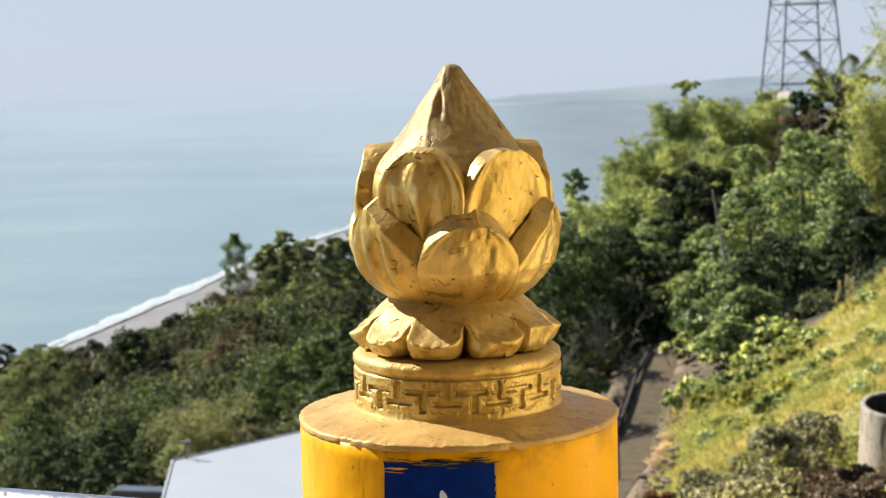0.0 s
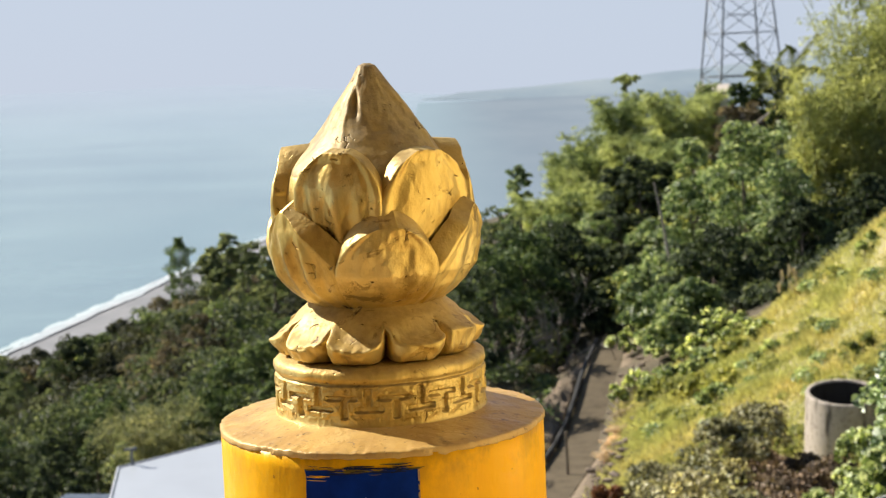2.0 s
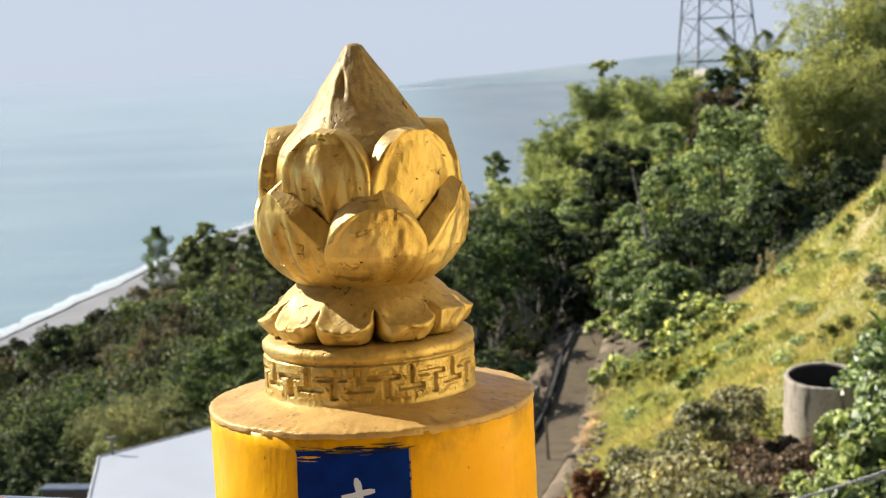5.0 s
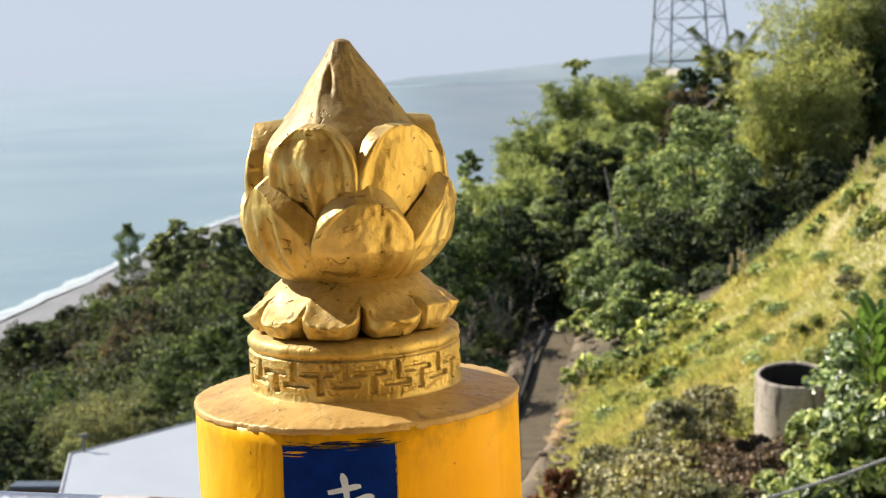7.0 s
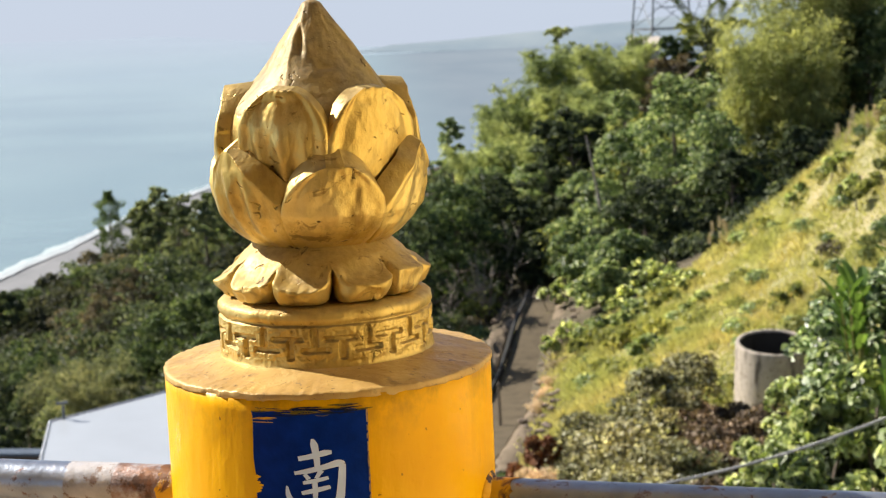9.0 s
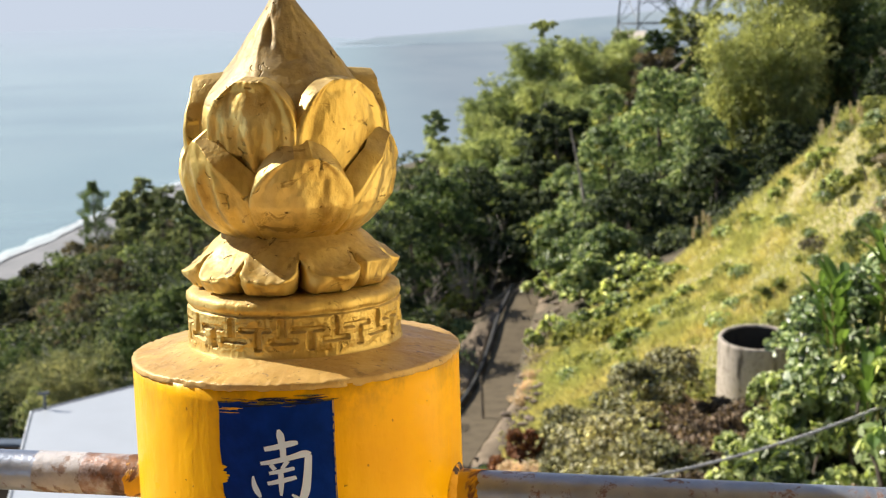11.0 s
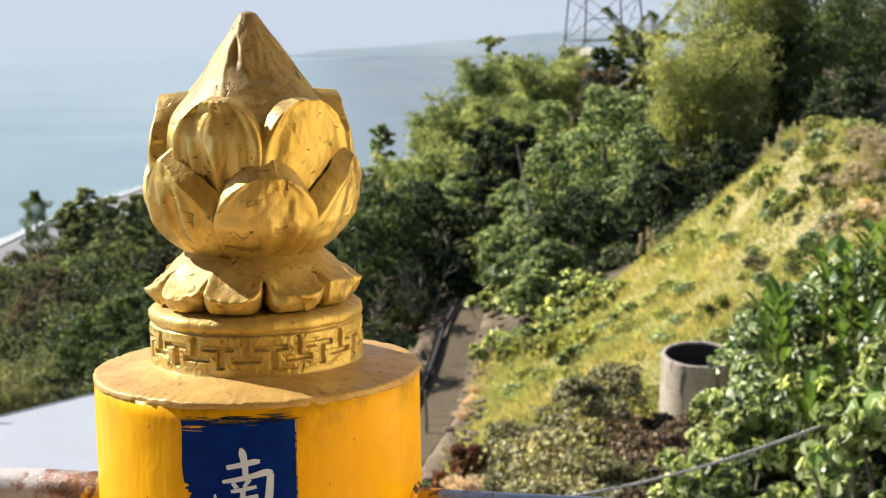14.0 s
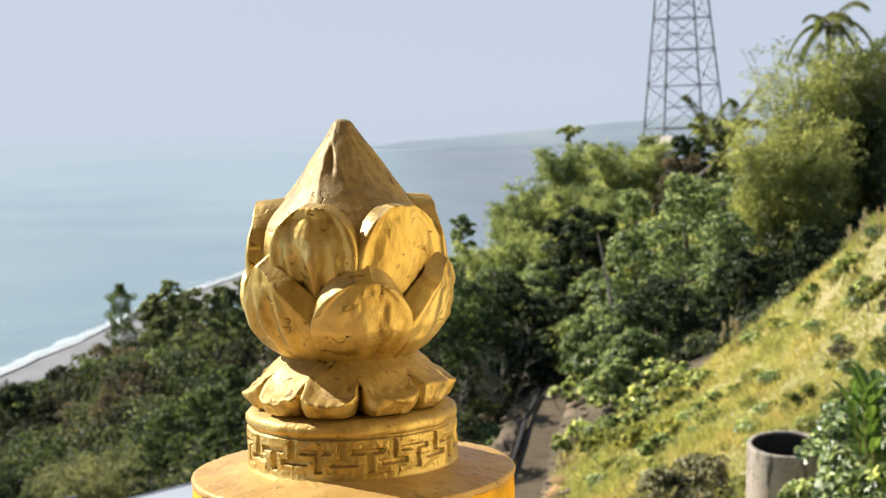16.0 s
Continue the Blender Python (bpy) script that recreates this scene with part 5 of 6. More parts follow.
SHORE_TREES = [
    ("airy", -15.0, 176, -21.4, 2.0), ("casuarina", -18.9, 180, -19.2, 1.6), ("casuarina", -13.4, 180, -17.9, 1.8), ("airy", -23.4, 180, -23.6, 2.7), ("dark", -26.4, 160, -24.0, 2.7), ("dusk", -35.9, 160, -24.9, 2.7),
    ("dark", -38.9, 150, -24.5, 2.3), ("casuarina", -20.2, 184, -20.0, 1.4), ("casuarina", -16.6, 180, -19.2, 1.7), ("casuarina", -10.6, 182, -17.0, 2.2), ("dusk", -32.4, 165, -24.6, 3.4), ("dark", -37.3, 150, -23.8, 2.8),
    ("dusk", -54.5, 196, -31.0, 2.2), ("airy", -51.7, 196, -32.0, 2.0), ("airy", -50.2, 196, -31.1, 2.0), ("dusk", -70.1, 258, -43.0, 2.6), ("airy", -39.8, 168, -28.6, 1.7),
]
LOWER_WOOD = [
    ("wood", -6.2, 85, -12.6, 1.7), ("wood", -7.5, 62, -10.8, 1.3), ("wood", -7.1, 75, -11.7, 1.5), ("wood", -18.5, 70, -12.6, 1.4), ("wood", -11.0, 60, -10.5, 1.1), ("wood", -7.6, 70, -11.1, 1.5),
    ("brown", -11.7, 82, -12.3, 1.5), ("wood", -5.3, 60, -8.6, 1.1), ("wood", -7.0, 64, -9.9, 1.1), ("wood", -8.8, 70, -11.6, 1.1), ("wood", -4.2, 60, -7.8, 1.0), ("dark", -15.0, 62, -12.6, 1.3),
    ("dark", -20.4, 74, -15.6, 1.5), ("dark", -17.7, 67, -13.6, 1.3), ("dark", -12.9, 58, -11.4, 1.2),
]
HOUSE_WOOD = [
    # the last two, mostly hidden by the post, are added to shade the track
    ("airy", -7.9, 48, -9.0, 1.2), ("airy", -6.3, 46, -8.3, 1.0), ("dark", -9.2, 42, -8.3, 1.0), ("dark", -11.7, 46, -9.0, 1.1), ("dark", 0.6, 38, -4.0, 1.4), ("dark", -0.4, 41, -4.0, 1.5),
    ("dark", -0.6, 36, -4.6, 1.3), ("wood", -4.2, 54, -8.6, 0.9), ("airy", -9.0, 56, -10.0, 0.9), ("airy", -7.4, 53, -9.5, 0.8), ("dark", -10.4, 53, -10.6, 0.8),
]
SEAWARD_TREES = [
    ("dark", -20.3, 140, -21.9, 2.9), ("dusk", -8.2, 95, -13.2, 2.2), ("dusk", -5.3, 90, -12.1, 2.0), ("dark", -26.6, 132, -19.3, 2.4), ("airy", -12.8, 121, -10.8, 1.3), ("airy", -9.0, 98, -8.9, 1.1),
    ("airy", -7.2, 91, -8.5, 0.9), ("airy", -14.8, 128, -12.5, 1.2), ("airy", -6.9, 100, -9.2, 1.0), ("brown", -19.5, 121, -19.4, 1.4), ("brown", -11.7, 93, -14.2, 1.1), ("dusk", -21.9, 122, -19.2, 1.8),
    ("airy", -30.5, 116, -18.2, 1.7), ("airy", -28.4, 114, -17.8, 1.6), ("airy", -32.6, 118, -19.8, 1.8), ("airy", -26.4, 112, -18.6, 1.5), ("airy", -23.4, 106, -18.8, 1.4),
    ("brown", -13.2, 94, -13.4, 1.6), ("brown", -15.4, 96, -15.0, 1.6), ("brown", -11.4, 92, -12.2, 1.4), ("brown", -13.0, 88, -14.6, 1.4),
    ("dusk", -28.9, 128, -22.0, 2.2), ("dusk", -35.0, 134, -23.9, 2.3),
]
TREES = RIDGE_TREES + MIDDLE_TREES + GRASS_EDGE_TREES + TRACK_TREES + SHORE_TREES + LOWER_WOOD + HOUSE_WOOD + SEAWARD_TREES
LOOKS = {
    "shade": (L_DARK, "rounded very dark green tree among lighter ones", "tree"),
    "casuarina": (L_AIRY, "feathery olive-green casuarina in the shore wood", "tree"),
    "dusk": (L_DUSK, "dull green treetop in the shore wood", "tree"),
    "airy": (L_AIRY, "airy pale green tree on the seaward slope", "tree"),
    "brown": (L_DRY, "half-dry brownish tree on the seaward slope", "tree"),
    "light": (L_LIGHT, "light yellow-green bushy tree on the hillside", "tree"),
    "dark": (L_DARK, "dense dark green tree on the hillside", "tree"),
    "broad": (L_BROAD, "bright green broadleaf tree beside the grass slope", "tree"),
    "feathery": (L_FEATHER, "feathery pale green bamboo on the ridge", "bamboo"),
    "wood": (L_WOOD, "green leafy tree in the lower wood", "tree"),
    "umbrella": (L_LIGHT, "small flat-topped tree standing above the ridge", "tree"),
}


def plant_trees():
    for i, (kind, x, y, top, r) in enumerate(TREES):
        g = float(ground_z(x, y))
        h = max(1.2, top - g)
        mat, label, cat = LOOKS[kind]
        size = 0.112 if y < 70 else 0.135 if y < 120 else 0.26
        if kind == "umbrella":
            rng = np.random.default_rng(77)
            ob = thing("umbrella_tree", (x, y, g), label, cat)
            tm, ends = trunk_mesh(rng, h * 0.93, 0.13, 4, 0.04, 0.12)
            part("trunk", tm, BARK, ob)
            lobes = [((0.50 * math.cos(k * 0.9), 0.45 * math.sin(k * 0.9), h - 0.26 - 0.10 * (k % 2)), 0.26) for k in range(7)]
            lobes += [((0, 0, h - 0.16), 0.30), ((0.05, 0, h - 0.55), 0.24), ((-0.08, 0.1, h - 0.8), 0.2), ((0.72, 0.1, h - 0.95), 0.2)]
            part("crown", crown_leaves(rng, lobes, 240, 0.15, 0.06, 0.7, 0.6), L_FEATHER, ob)
            continue
        if kind == "casuarina":
            ob = make_conifer(600 + i, h, r * 1.15, label, 5200, 0.45)
            ob.matrix_basis = pose(x, y, g)
            continue
        if kind == "feathery":
            tall = min(h, 4.2)
            ob = make_bamboo(500 + i, tall, r * 1.25, label, 13, 0.27, mat)
            ob.matrix_basis = pose(x, y, top - tall * 0.93)
            continue
        ob = make_tree("tree", 100 + i, h, r * 1.1, mat, size * 1.25, size * 0.75, label, cat, lobes=min(17, int(10 + h)), per=370 if y < 70 else 300 if y < 120 else 240, group="trees of the hillside")
        ob.matrix_basis = pose(x, y, g)
    b = make_bamboo(5, 7.9, 1.4, "tall yellow-green bamboo clump at the edge of the slope", 34, 0.17)
    b.matrix_basis = pose(14.35, 50, float(ground_z(14.35, 50)))
    # a second clump in darker leaves paints the bamboo's shaded side
    b4 = make_bamboo(17, 7.8, 1.2, "olive bamboo clump, the bright one's shaded side put into leaf colour", 34, 0.17, L_PALM)
    b4.matrix_basis = pose(16.2, 50.8, float(ground_z(16.2, 50.8)))
    b2 = make_bamboo(9, 5.9, 1.3, "bamboo clump leaning out beside a taller one", 32, 0.17)
    b2.matrix_basis = pose(12.9, 48.4, float(ground_z(12.9, 48.4)) - 0.3)
    for k, (x, y, top) in enumerate(((-8.1, 50, -8.8), (-7.2, 49, -8.5), (-9.1, 52, -9.6), (-7.2, 46, -8.2))):
        reed = make_bamboo(40 + k, 2.6, 0.95, "clump of pale grey-green reeds behind the low house", 12, 0.16, L_REED)
        reed.matrix_basis = pose(x, y, top - 2.4)
    b3 = make_bamboo(12, 5.6, 1.25, "shorter bamboo clump in front of the tallest", 30, 0.17)
    b3.matrix_basis = pose(13.9, 47.6, float(ground_z(13.9, 47.6)) - 0.3)
    g = float(ground_z(19.3, 84))
    p = make_palm(2, -0.95 - g, 3.1, "short palm with upright fronds and a few dead ones", 6, 0.8)
    p.matrix_basis = pose(19.3, 84, g)
    g = float(ground_z(25.6, 86))
    p = make_palm(4, 5.2 - g, 2.4, "tall coconut palm on the ridge")
    p.matrix_basis = pose(25.6, 86, g)
    g = float(ground_z(-26.7, 200))
    c = make_conifer(6, -19.2 - g, 3.5, "feathery casuarina standing above the shore wood")
    c.matrix_basis = pose(-26.7, 200, g)


plant_trees()


def woodland():
    """The unbroken scrub and wood of the slope, which nobody could count."""
    rng = np.random.default_rng(21)
    groups = {"dark": [], "broad": [], "light": [], "dry": [], "dusk": [], "wood": []}
    spots = []

    def free(x, y):
        return not (float(shore_dist(x, y)) < 30 or (x > 4.5 and y < 46) or (abs(x - (2.9 + (y - 30) * 0.155)) < 1.2 and y < 45))

    # low scrub, near to far, evenly in the angle that it fills
    for _ in range(2500):
        y = 44 * (430 / 44.0) ** rng.uniform(0, 1)
        x = rng.uniform(-0.34, 0.34) * y
        if free(x, y) and not (x > 4 and y > 100):
            s = y / 60.0
            spots.append((x, y, (0.75 + 0.45 * rng.uniform() ** 2) * max(0.8, min(1.7, s ** 0.6)), 150 if y < 120 else 90, 0.0))
    for _ in range(120):
        spots.append((rng.uniform(-9, 1.5), rng.uniform(24, 46), rng.uniform(0.7, 1.2), 170, 0.0))
    # larger rounded crowns that stand out of it towards the shore
    for _ in range(420):
        y = 62 * (440 / 62.0) ** rng.uniform(0, 1)
        x = rng.uniform(-0.36, 0.02) * y
        if free(x, y):
            r = rng.uniform(1.1, 2.1) * (y / 90.0) ** 0.45
            spots.append((x, y, r, int(250 + 90 * r), r * rng.uniform(0.2, 1.0) * (0.35 if x < -0.10 * y else 1.0)))
    for x, y, rad, m, lift in spots:
        g = float(ground_z(x, y))
        s = y / 60.0
        hgt = rad * rng.uniform(0.9, 1.6)
        k = noise.noise((x * 0.05, y * 0.02, 4)) + rng.normal(0, 0.25)
        if x > 3:
            # near the grass edge dark leaves stand in for the shade there
            kind = "dark" if x > 7.5 and y < 56 else "light" if k > 0.05 else "broad" if k > -0.15 else "dark"
        else:
            kind = "dry" if k > 0.46 else "wood" if k > 0.26 else "dusk" if (k > -0.06 or y > 150) and not (y < 75 and x < -8) else "dark"
        size = (0.165 if lift == 0 else 0.14) * max(0.85, s) ** 0.85
        if lift == 0:
            c, d = clump(rng, m, (x, y, g + hgt * 0.45), rad, hgt / rad * 0.75)
        else:
            q, _d = clump(rng, 14, (x, y, g + hgt * 0.5 + lift), rad * 0.75, 0.85)
            both = [clump(rng, m // 14, p, rad * rng.uniform(0.3, 0.55), 0.8) for p in q]
            c, d = np.concatenate([b[0] for b in both]), np.concatenate([b[1] for b in both])
        groups[kind].append((c, d, np.full(len(c), size)))
    for kind, mat, label in (("dark", L_DARK, "dark green scrub and treetops"), ("broad", L_BROAD, "green scrub and treetops"), ("light", L_LIGHT, "yellow-green scrub"), ("dry", L_DRY, "dry brown scrub"), ("dusk", L_DUSK, "dull green scrub and treetops"), ("wood", L_WOOD, "mid-green scrub and treetops")):
        C = np.concatenate([q[0] for q in groups[kind]])
        D = np.concatenate([q[1] for q in groups[kind]])
        S = np.concatenate([q[2] for q in groups[kind]]) * rng.uniform(0.7, 1.35, len(C))
        N = D + np.array([0, 0, 0.45]) + rng.normal(0, 0.5, D.shape)
        A = np.cross(N, unit(rng, len(C)))
        tagged(part("woodland", leaves(C, A, N, S * 1.4, S * 0.8), mat), label, "scrub", kind="stuff")


woodland()


def grass():
    rng = np.random.default_rng(31)
    n = 128000
    x, y = rng.uniform(3.0, 15.4, n), rng.uniform(24.4, 41, n)
    side = np.interp(y, (25, 30, 34, 38.5, 42), (2.3, 3.35, 4.2, 5.0, 5.65))
    keep = (rng.uniform(0, 1, n) < smooth(0.0, 0.7, x - side)) & (np.hypot(x - 7.46, y - 26.5) > 0.75) & (y < crest_y(x) + 0.9)
    x, y = x[keep], y[keep]
    n = len(x)
    k = np.array([noise.noise((a * 0.9, b * 0.9, 2)) + 0.5 * noise.noise((a * 2.6, b * 2.6, 7)) for a, b in zip(x, y)])
    h = np.clip(0.15 + 0.18 * k, 0.05, 0.5) * rng.uniform(0.5, 1.5, n)
    base = np.stack([x, y, ground_z(x, y) + 0.04], -1)
    a = rng.uniform(0, 2 * math.pi, n)
    q = rng.uniform(0.2, 1.3, n)
    lean = np.stack([np.cos(a) * q, np.sin(a) * q, np.ones(n)], -1)
    N = np.stack([-np.sin(a), np.cos(a), np.full(n, 0.3)], -1)
    tagged(part("grass", leaves(base + lean * h[:, None] * 0.4, lean, N, h, 0.028, 0.1), L_GRASS), "dry yellow-green grass on the sunlit slope", "grass", kind="stuff")


def low_plants():
    """Small leafy weeds that dot the grass, and the scrub at its foot."""
    rng = np.random.default_rng(41)
    for mat, n, label, box in ((L_LIGHT, 210, "low yellow-green weeds in the grass", (5.0, 14, 24, 37)), (L_BROAD, 75, "low green weeds in the grass", (5.0, 14.5, 24, 37)), (L_DRY, 8, "dry brown weeds in the grass", (7.5, 14, 23, 31))):
        C, D = [], []
        for _ in range(n):
            x, y = rng.uniform(box[0], box[1]), rng.uniform(box[2], box[3])
            if math.hypot(x - 7.3, y - 26.3) < 1.1 or y > float(crest_y(x)) + 0.6:
                continue
            r = rng.uniform(0.10, 0.42)
            c, d = clump(rng, int(60 + 460 * r), (x, y, float(ground_z(x, y)) + r * 0.2), r, 0.5)
            C.append(c), D.append(d)
        C, D = np.concatenate(C), np.concatenate(D)
        N = D + np.array([0, 0, 0.6]) + rng.normal(0, 0.4, D.shape)
        s = rng.uniform(0.04, 0.10, len(C))
        tagged(part("weeds", leaves(C, np.cross(N, unit(rng, len(C))), N, s * 1.4, s), mat), label, "weeds", kind="stuff")
    C, D = [], []
    # dark leaves fill the gap behind the crest in place of shade
    for _ in range(150):
        x = rng.uniform(7.0, 17.0)
        y = rng.uniform(float(crest_y(x)) + 1.8, 47.0)
        r = rng.uniform(0.3, 0.6)
        c, d = clump(rng, 190, (x, y, float(ground_z(x, y)) + r * 0.35), r, 0.8)
        C.append(c), D.append(d)
    C, D = np.concatenate(C), np.concatenate(D)
    N = D + np.array([0, 0, 0.6]) + rng.normal(0, 0.4, D.shape)
    s = rng.uniform(0.06, 0.13, len(C))
    tagged(part("scrub", leaves(C, np.cross(N, unit(rng, len(C))), N, s * 1.4, s), L_DARK), "undergrowth behind the grass crest, shade put into its dark leaves", "scrub", kind="stuff")
    # scrub between the track, the grass and the terrace
    spots = []
    while len(spots) < 210:
        x, y = rng.uniform(0.5, 6.0), rng.uniform(19, 47)
        mid = np.interp(y, (21, 25, 30, 34, 38.5, 42.5, 47), (-0.6, 1.2, 2.75, 3.7, 4.55, 5.2, 5.8))
        if abs(x - mid) < 1.15 or (x > mid and 26 < y < 40) or (x > 5.6 and y < 40):
            continue
        spots.append((x, y))
    for mat, pick, label in ((L_DARK, 0, "dark scrub beside the track"), (L_BROAD, 1, "green scrub beside the track"), (L_DRY, 2, "dry scrub beside the track")):
        C, D = [], []
        for i, (x, y) in enumerate(spots):
            if i % 3 != pick:
                continue
            r = rng.uniform(0.3, 0.7) * (0.55 if y > 28 and x > 3 else 1)
            c, d = clump(rng, 240, (x, y, float(ground_z(x, y)) + r * 0.55), r, 0.9)
            C.append(c), D.append(d)
        C, D = np.concatenate(C), np.concatenate(D)
        N = D + np.array([0, 0, 0.6]) + rng.normal(0, 0.4, D.shape)
        s = rng.uniform(0.05, 0.13, len(C))
        tagged(part("scrub", leaves(C, np.cross(N, unit(rng, len(C))), N, s * 1.4, s), mat), label, "scrub", kind="stuff")


grass()
low_plants()


def oval_leaves(C, A, N, length, width, fold=0.12):
    """Rounder leaves for what stands near: six points, four faces each."""
    n = len(C)
    A = A / (np.linalg.norm(A, axis=1, keepdims=True) + 1e-9)
    S = np.cross(A, N)
    S /= np.linalg.norm(S, axis=1, keepdims=True) + 1e-9
    U = np.cross(S, A)
    L, W = np.broadcast_to(np.asarray(length, float), (n,))[:, None], np.broadcast_to(np.asarray(width, float), (n,))[:, None]
    v = np.empty((n, 6, 3))
    v[:, 0] = C - A * L * 0.5
    v[:, 3] = C + A * L * 0.5 - U * L * 0.14
    for k, (al, sd) in {1: (-0.22, -0.42), 2: (0.16, -0.46), 4: (0.16, 0.46), 5: (-0.22, 0.42)}.items():
        v[:, k] = C + A * L * al + S * W * sd + U * W * fold
    b = np.arange(n)[:, None] * 6
    f = np.concatenate([b + np.array([q]) for q in ((0, 1, 2), (0, 2, 3), (0, 3, 4), (0, 4, 5))])
    return v.reshape(-1, 3), f


def vine_heap(name, label, blobs, n, mat, size, seed, category="bush", aspect=0.8, spread=1.0):
    """A heap of leafy creepers over (x, y, z, radius) lumps, with dark gaps between its clumps."""
    rng = np.random.default_rng(seed)
    ob = thing(name, (0, 0, 0), label, category)
    C, D = [], []
    for x, y, z, r in blobs:
        sub = int(7 + 14 * r)
        c0, d0 = clump(rng, sub, (x, y, z), r * 0.85, 0.95)
        for q, dd in zip(c0, d0):
            k = int(n / sub * rng.uniform(0.6, 1.4))
            c, d = clump(rng, k, q, r * spread * rng.uniform(0.18, 0.38), 0.8 if spread == 1.0 else 0.55)
            C.append(c), D.append(d * 0.6 + dd * 0.5)
    C, D = np.concatenate(C), np.concatenate(D)
    s = size * rng.uniform(0.5, 1.5, len(C))
    N = D * 0.8 + np.array([-0.45, 0.0, 0.5]) + rng.normal(0, 0.75, D.shape)
    A = np.cross(N, unit(rng, len(C))) + np.array([0, 0, -0.5])
    part("foliage", oval_leaves(C, A, N, s * 1.25, s * aspect * 1.25), mat, ob)
    for x, y, z, r in blobs:
        a = rng.uniform(0, 6.28)
        part("stem", tube([(x, y, z - r * 1.6), (x + 0.3 * r * math.cos(a), y + 0.3 * r * math.sin(a), z - 0.5 * r), (x + 0.8 * r * math.cos(a), y + 0.8 * r * math.sin(a), z + 0.4 * r)], [0.02, 0.015, 0.008], 5), BARK, ob)
    return ob


vine_heap("vine_bush", "glossy green creeper heap below the terrace", [(4.75, 12.8, -1.62, 0.6), (5.3, 12.6, -1.30, 0.68), (5.9, 12.6, -1.05, 0.75), (5.0, 14.4, -2.1, 0.7), (5.8, 14.2, -1.6, 0.75), (4.7, 13.6, -2.3, 0.55), (5.5, 13.2, -1.8, 0.7), (6.2, 13.5, -1.4, 0.75), (5.2, 13.4, -2.6, 0.7)], 2100, L_VINE, 0.060, 3)
vine_heap("vine_bush", "bright green creeper with yellowing leaves below the terrace", [(4.05, 12.0, -2.25, 0.45), (4.5, 11.8, -1.95, 0.55), (3.6, 11.5, -2.45, 0.4), (5.0, 11.2, -2.0, 0.6), (4.4, 13, -2.9, 0.6), (4.6, 11.2, -2.5, 0.55), (4.0, 11.2, -2.75, 0.5), (5.2, 11.6, -1.7, 0.5)], 1250, L_VINE2, 0.076, 13)
# dark leaves behind the creepers paint the shade in their gaps
vine_heap("vine_bush", "dark green leaf backing, the creepers' shaded gaps put into colour", [(5.0, 12.2, -2.6, 0.8), (5.7, 12.2, -2.0, 0.8), (4.5, 12.4, -3.0, 0.7), (5.4, 14.6, -2.8, 0.8), (4.9, 10.9, -2.9, 0.7)], 2200, L_DARK, 0.07, 33)
vine_heap("broadleaf_bush", "large-leaved green bush close below the terrace", [(3.95, 9.1, -1.35, 0.34), (4.3, 9.0, -1.15, 0.40), (4.25, 8.6, -1.7, 0.38), (4.6, 9.4, -0.9, 0.45), (4.5, 8.9, -1.45, 0.4)], 520, L_VINE2, 0.08, 23)
vine_heap("dry_brush", "dry grey-green creeper heap on the slope", [(4.75, 23.0, -4.6, 0.6), (5.35, 23.6, -4.5, 0.6), (3.9, 20.8, -5.0, 0.8), (3.6, 18.9, -4.95, 0.7), (4.3, 19.6, -4.95, 0.7), (3.5, 22.3, -5.2, 0.7), (4.2, 22.0, -5.0, 0.7), (3.2, 20.3, -5.3, 0.7)], 3200, L_SAGE, 0.05, 4, spread=1.7)
vine_heap("dead_brush", "dead brown creeper tangle on the slope", [(5.1, 21.9, -5.05, 0.6), (5.0, 20.6, -5.15, 0.7), (5.7, 21.8, -5.05, 0.55), (5.5, 19.8, -4.92, 0.55), (4.6, 18.6, -5.1, 0.65), (5.8, 20.8, -5.05, 0.55), (6.0, 23.3, -5.2, 0.5), (5.6, 24.2, -5.2, 0.45), (6.3, 22.4, -5.0, 0.45), (4.4, 17.6, -4.9, 0.5)], 2600, L_DEAD, 0.045, 14, spread=1.7)
vine_heap("creeper", "yellow-green creeper at the foot of the concrete ring", [(5.2, 17.5, -4.2, 0.5), (5.8, 18.2, -4.0, 0.55), (6.3, 20.5, -4.3, 0.6), (4.6, 16.5, -3.9, 0.45), (5.3, 16.2, -3.5, 0.5), (5.7, 17.2, -3.7, 0.5)], 1900, L_VINE2, 0.065, 24)


SHRUBS = [
    (6.6, 32.3, 0.35, 0), (6.2, 33.6, 0.35, 0), (6.6, 38.2, 0.55, 1), (6.3, 41.5, 0.7, 1), (7.0, 40.8, 0.7, 1), (7.5, 38.6, 0.6, 1), (7.7, 36.0, 0.4, 1), (8.0, 35.0, 0.3, 1),
    (10.6, 32.4, 0.34, 1), (10.1, 33.8, 0.26, 1), (10.95, 30.0, 0.36, 0), (10.4, 31.2, 0.26, 1), (5.9, 36.2, 0.4, 1), (10.5, 30.4, 0.32, 0), (8.7, 29.5, 0.28, 0), 
    (5.7, 35.0, 0.40, 0), (6.4, 33.4, 0.32, 0), (6.7, 34.9, 0.38, 1), (7.3, 34.4, 0.35, 0), (6.3, 31.6, 0.35, 1), (7.6, 32.8, 0.30, 1), (5.4, 36.8, 0.50, 1), (6.9, 36.6, 0.50, 1),
]
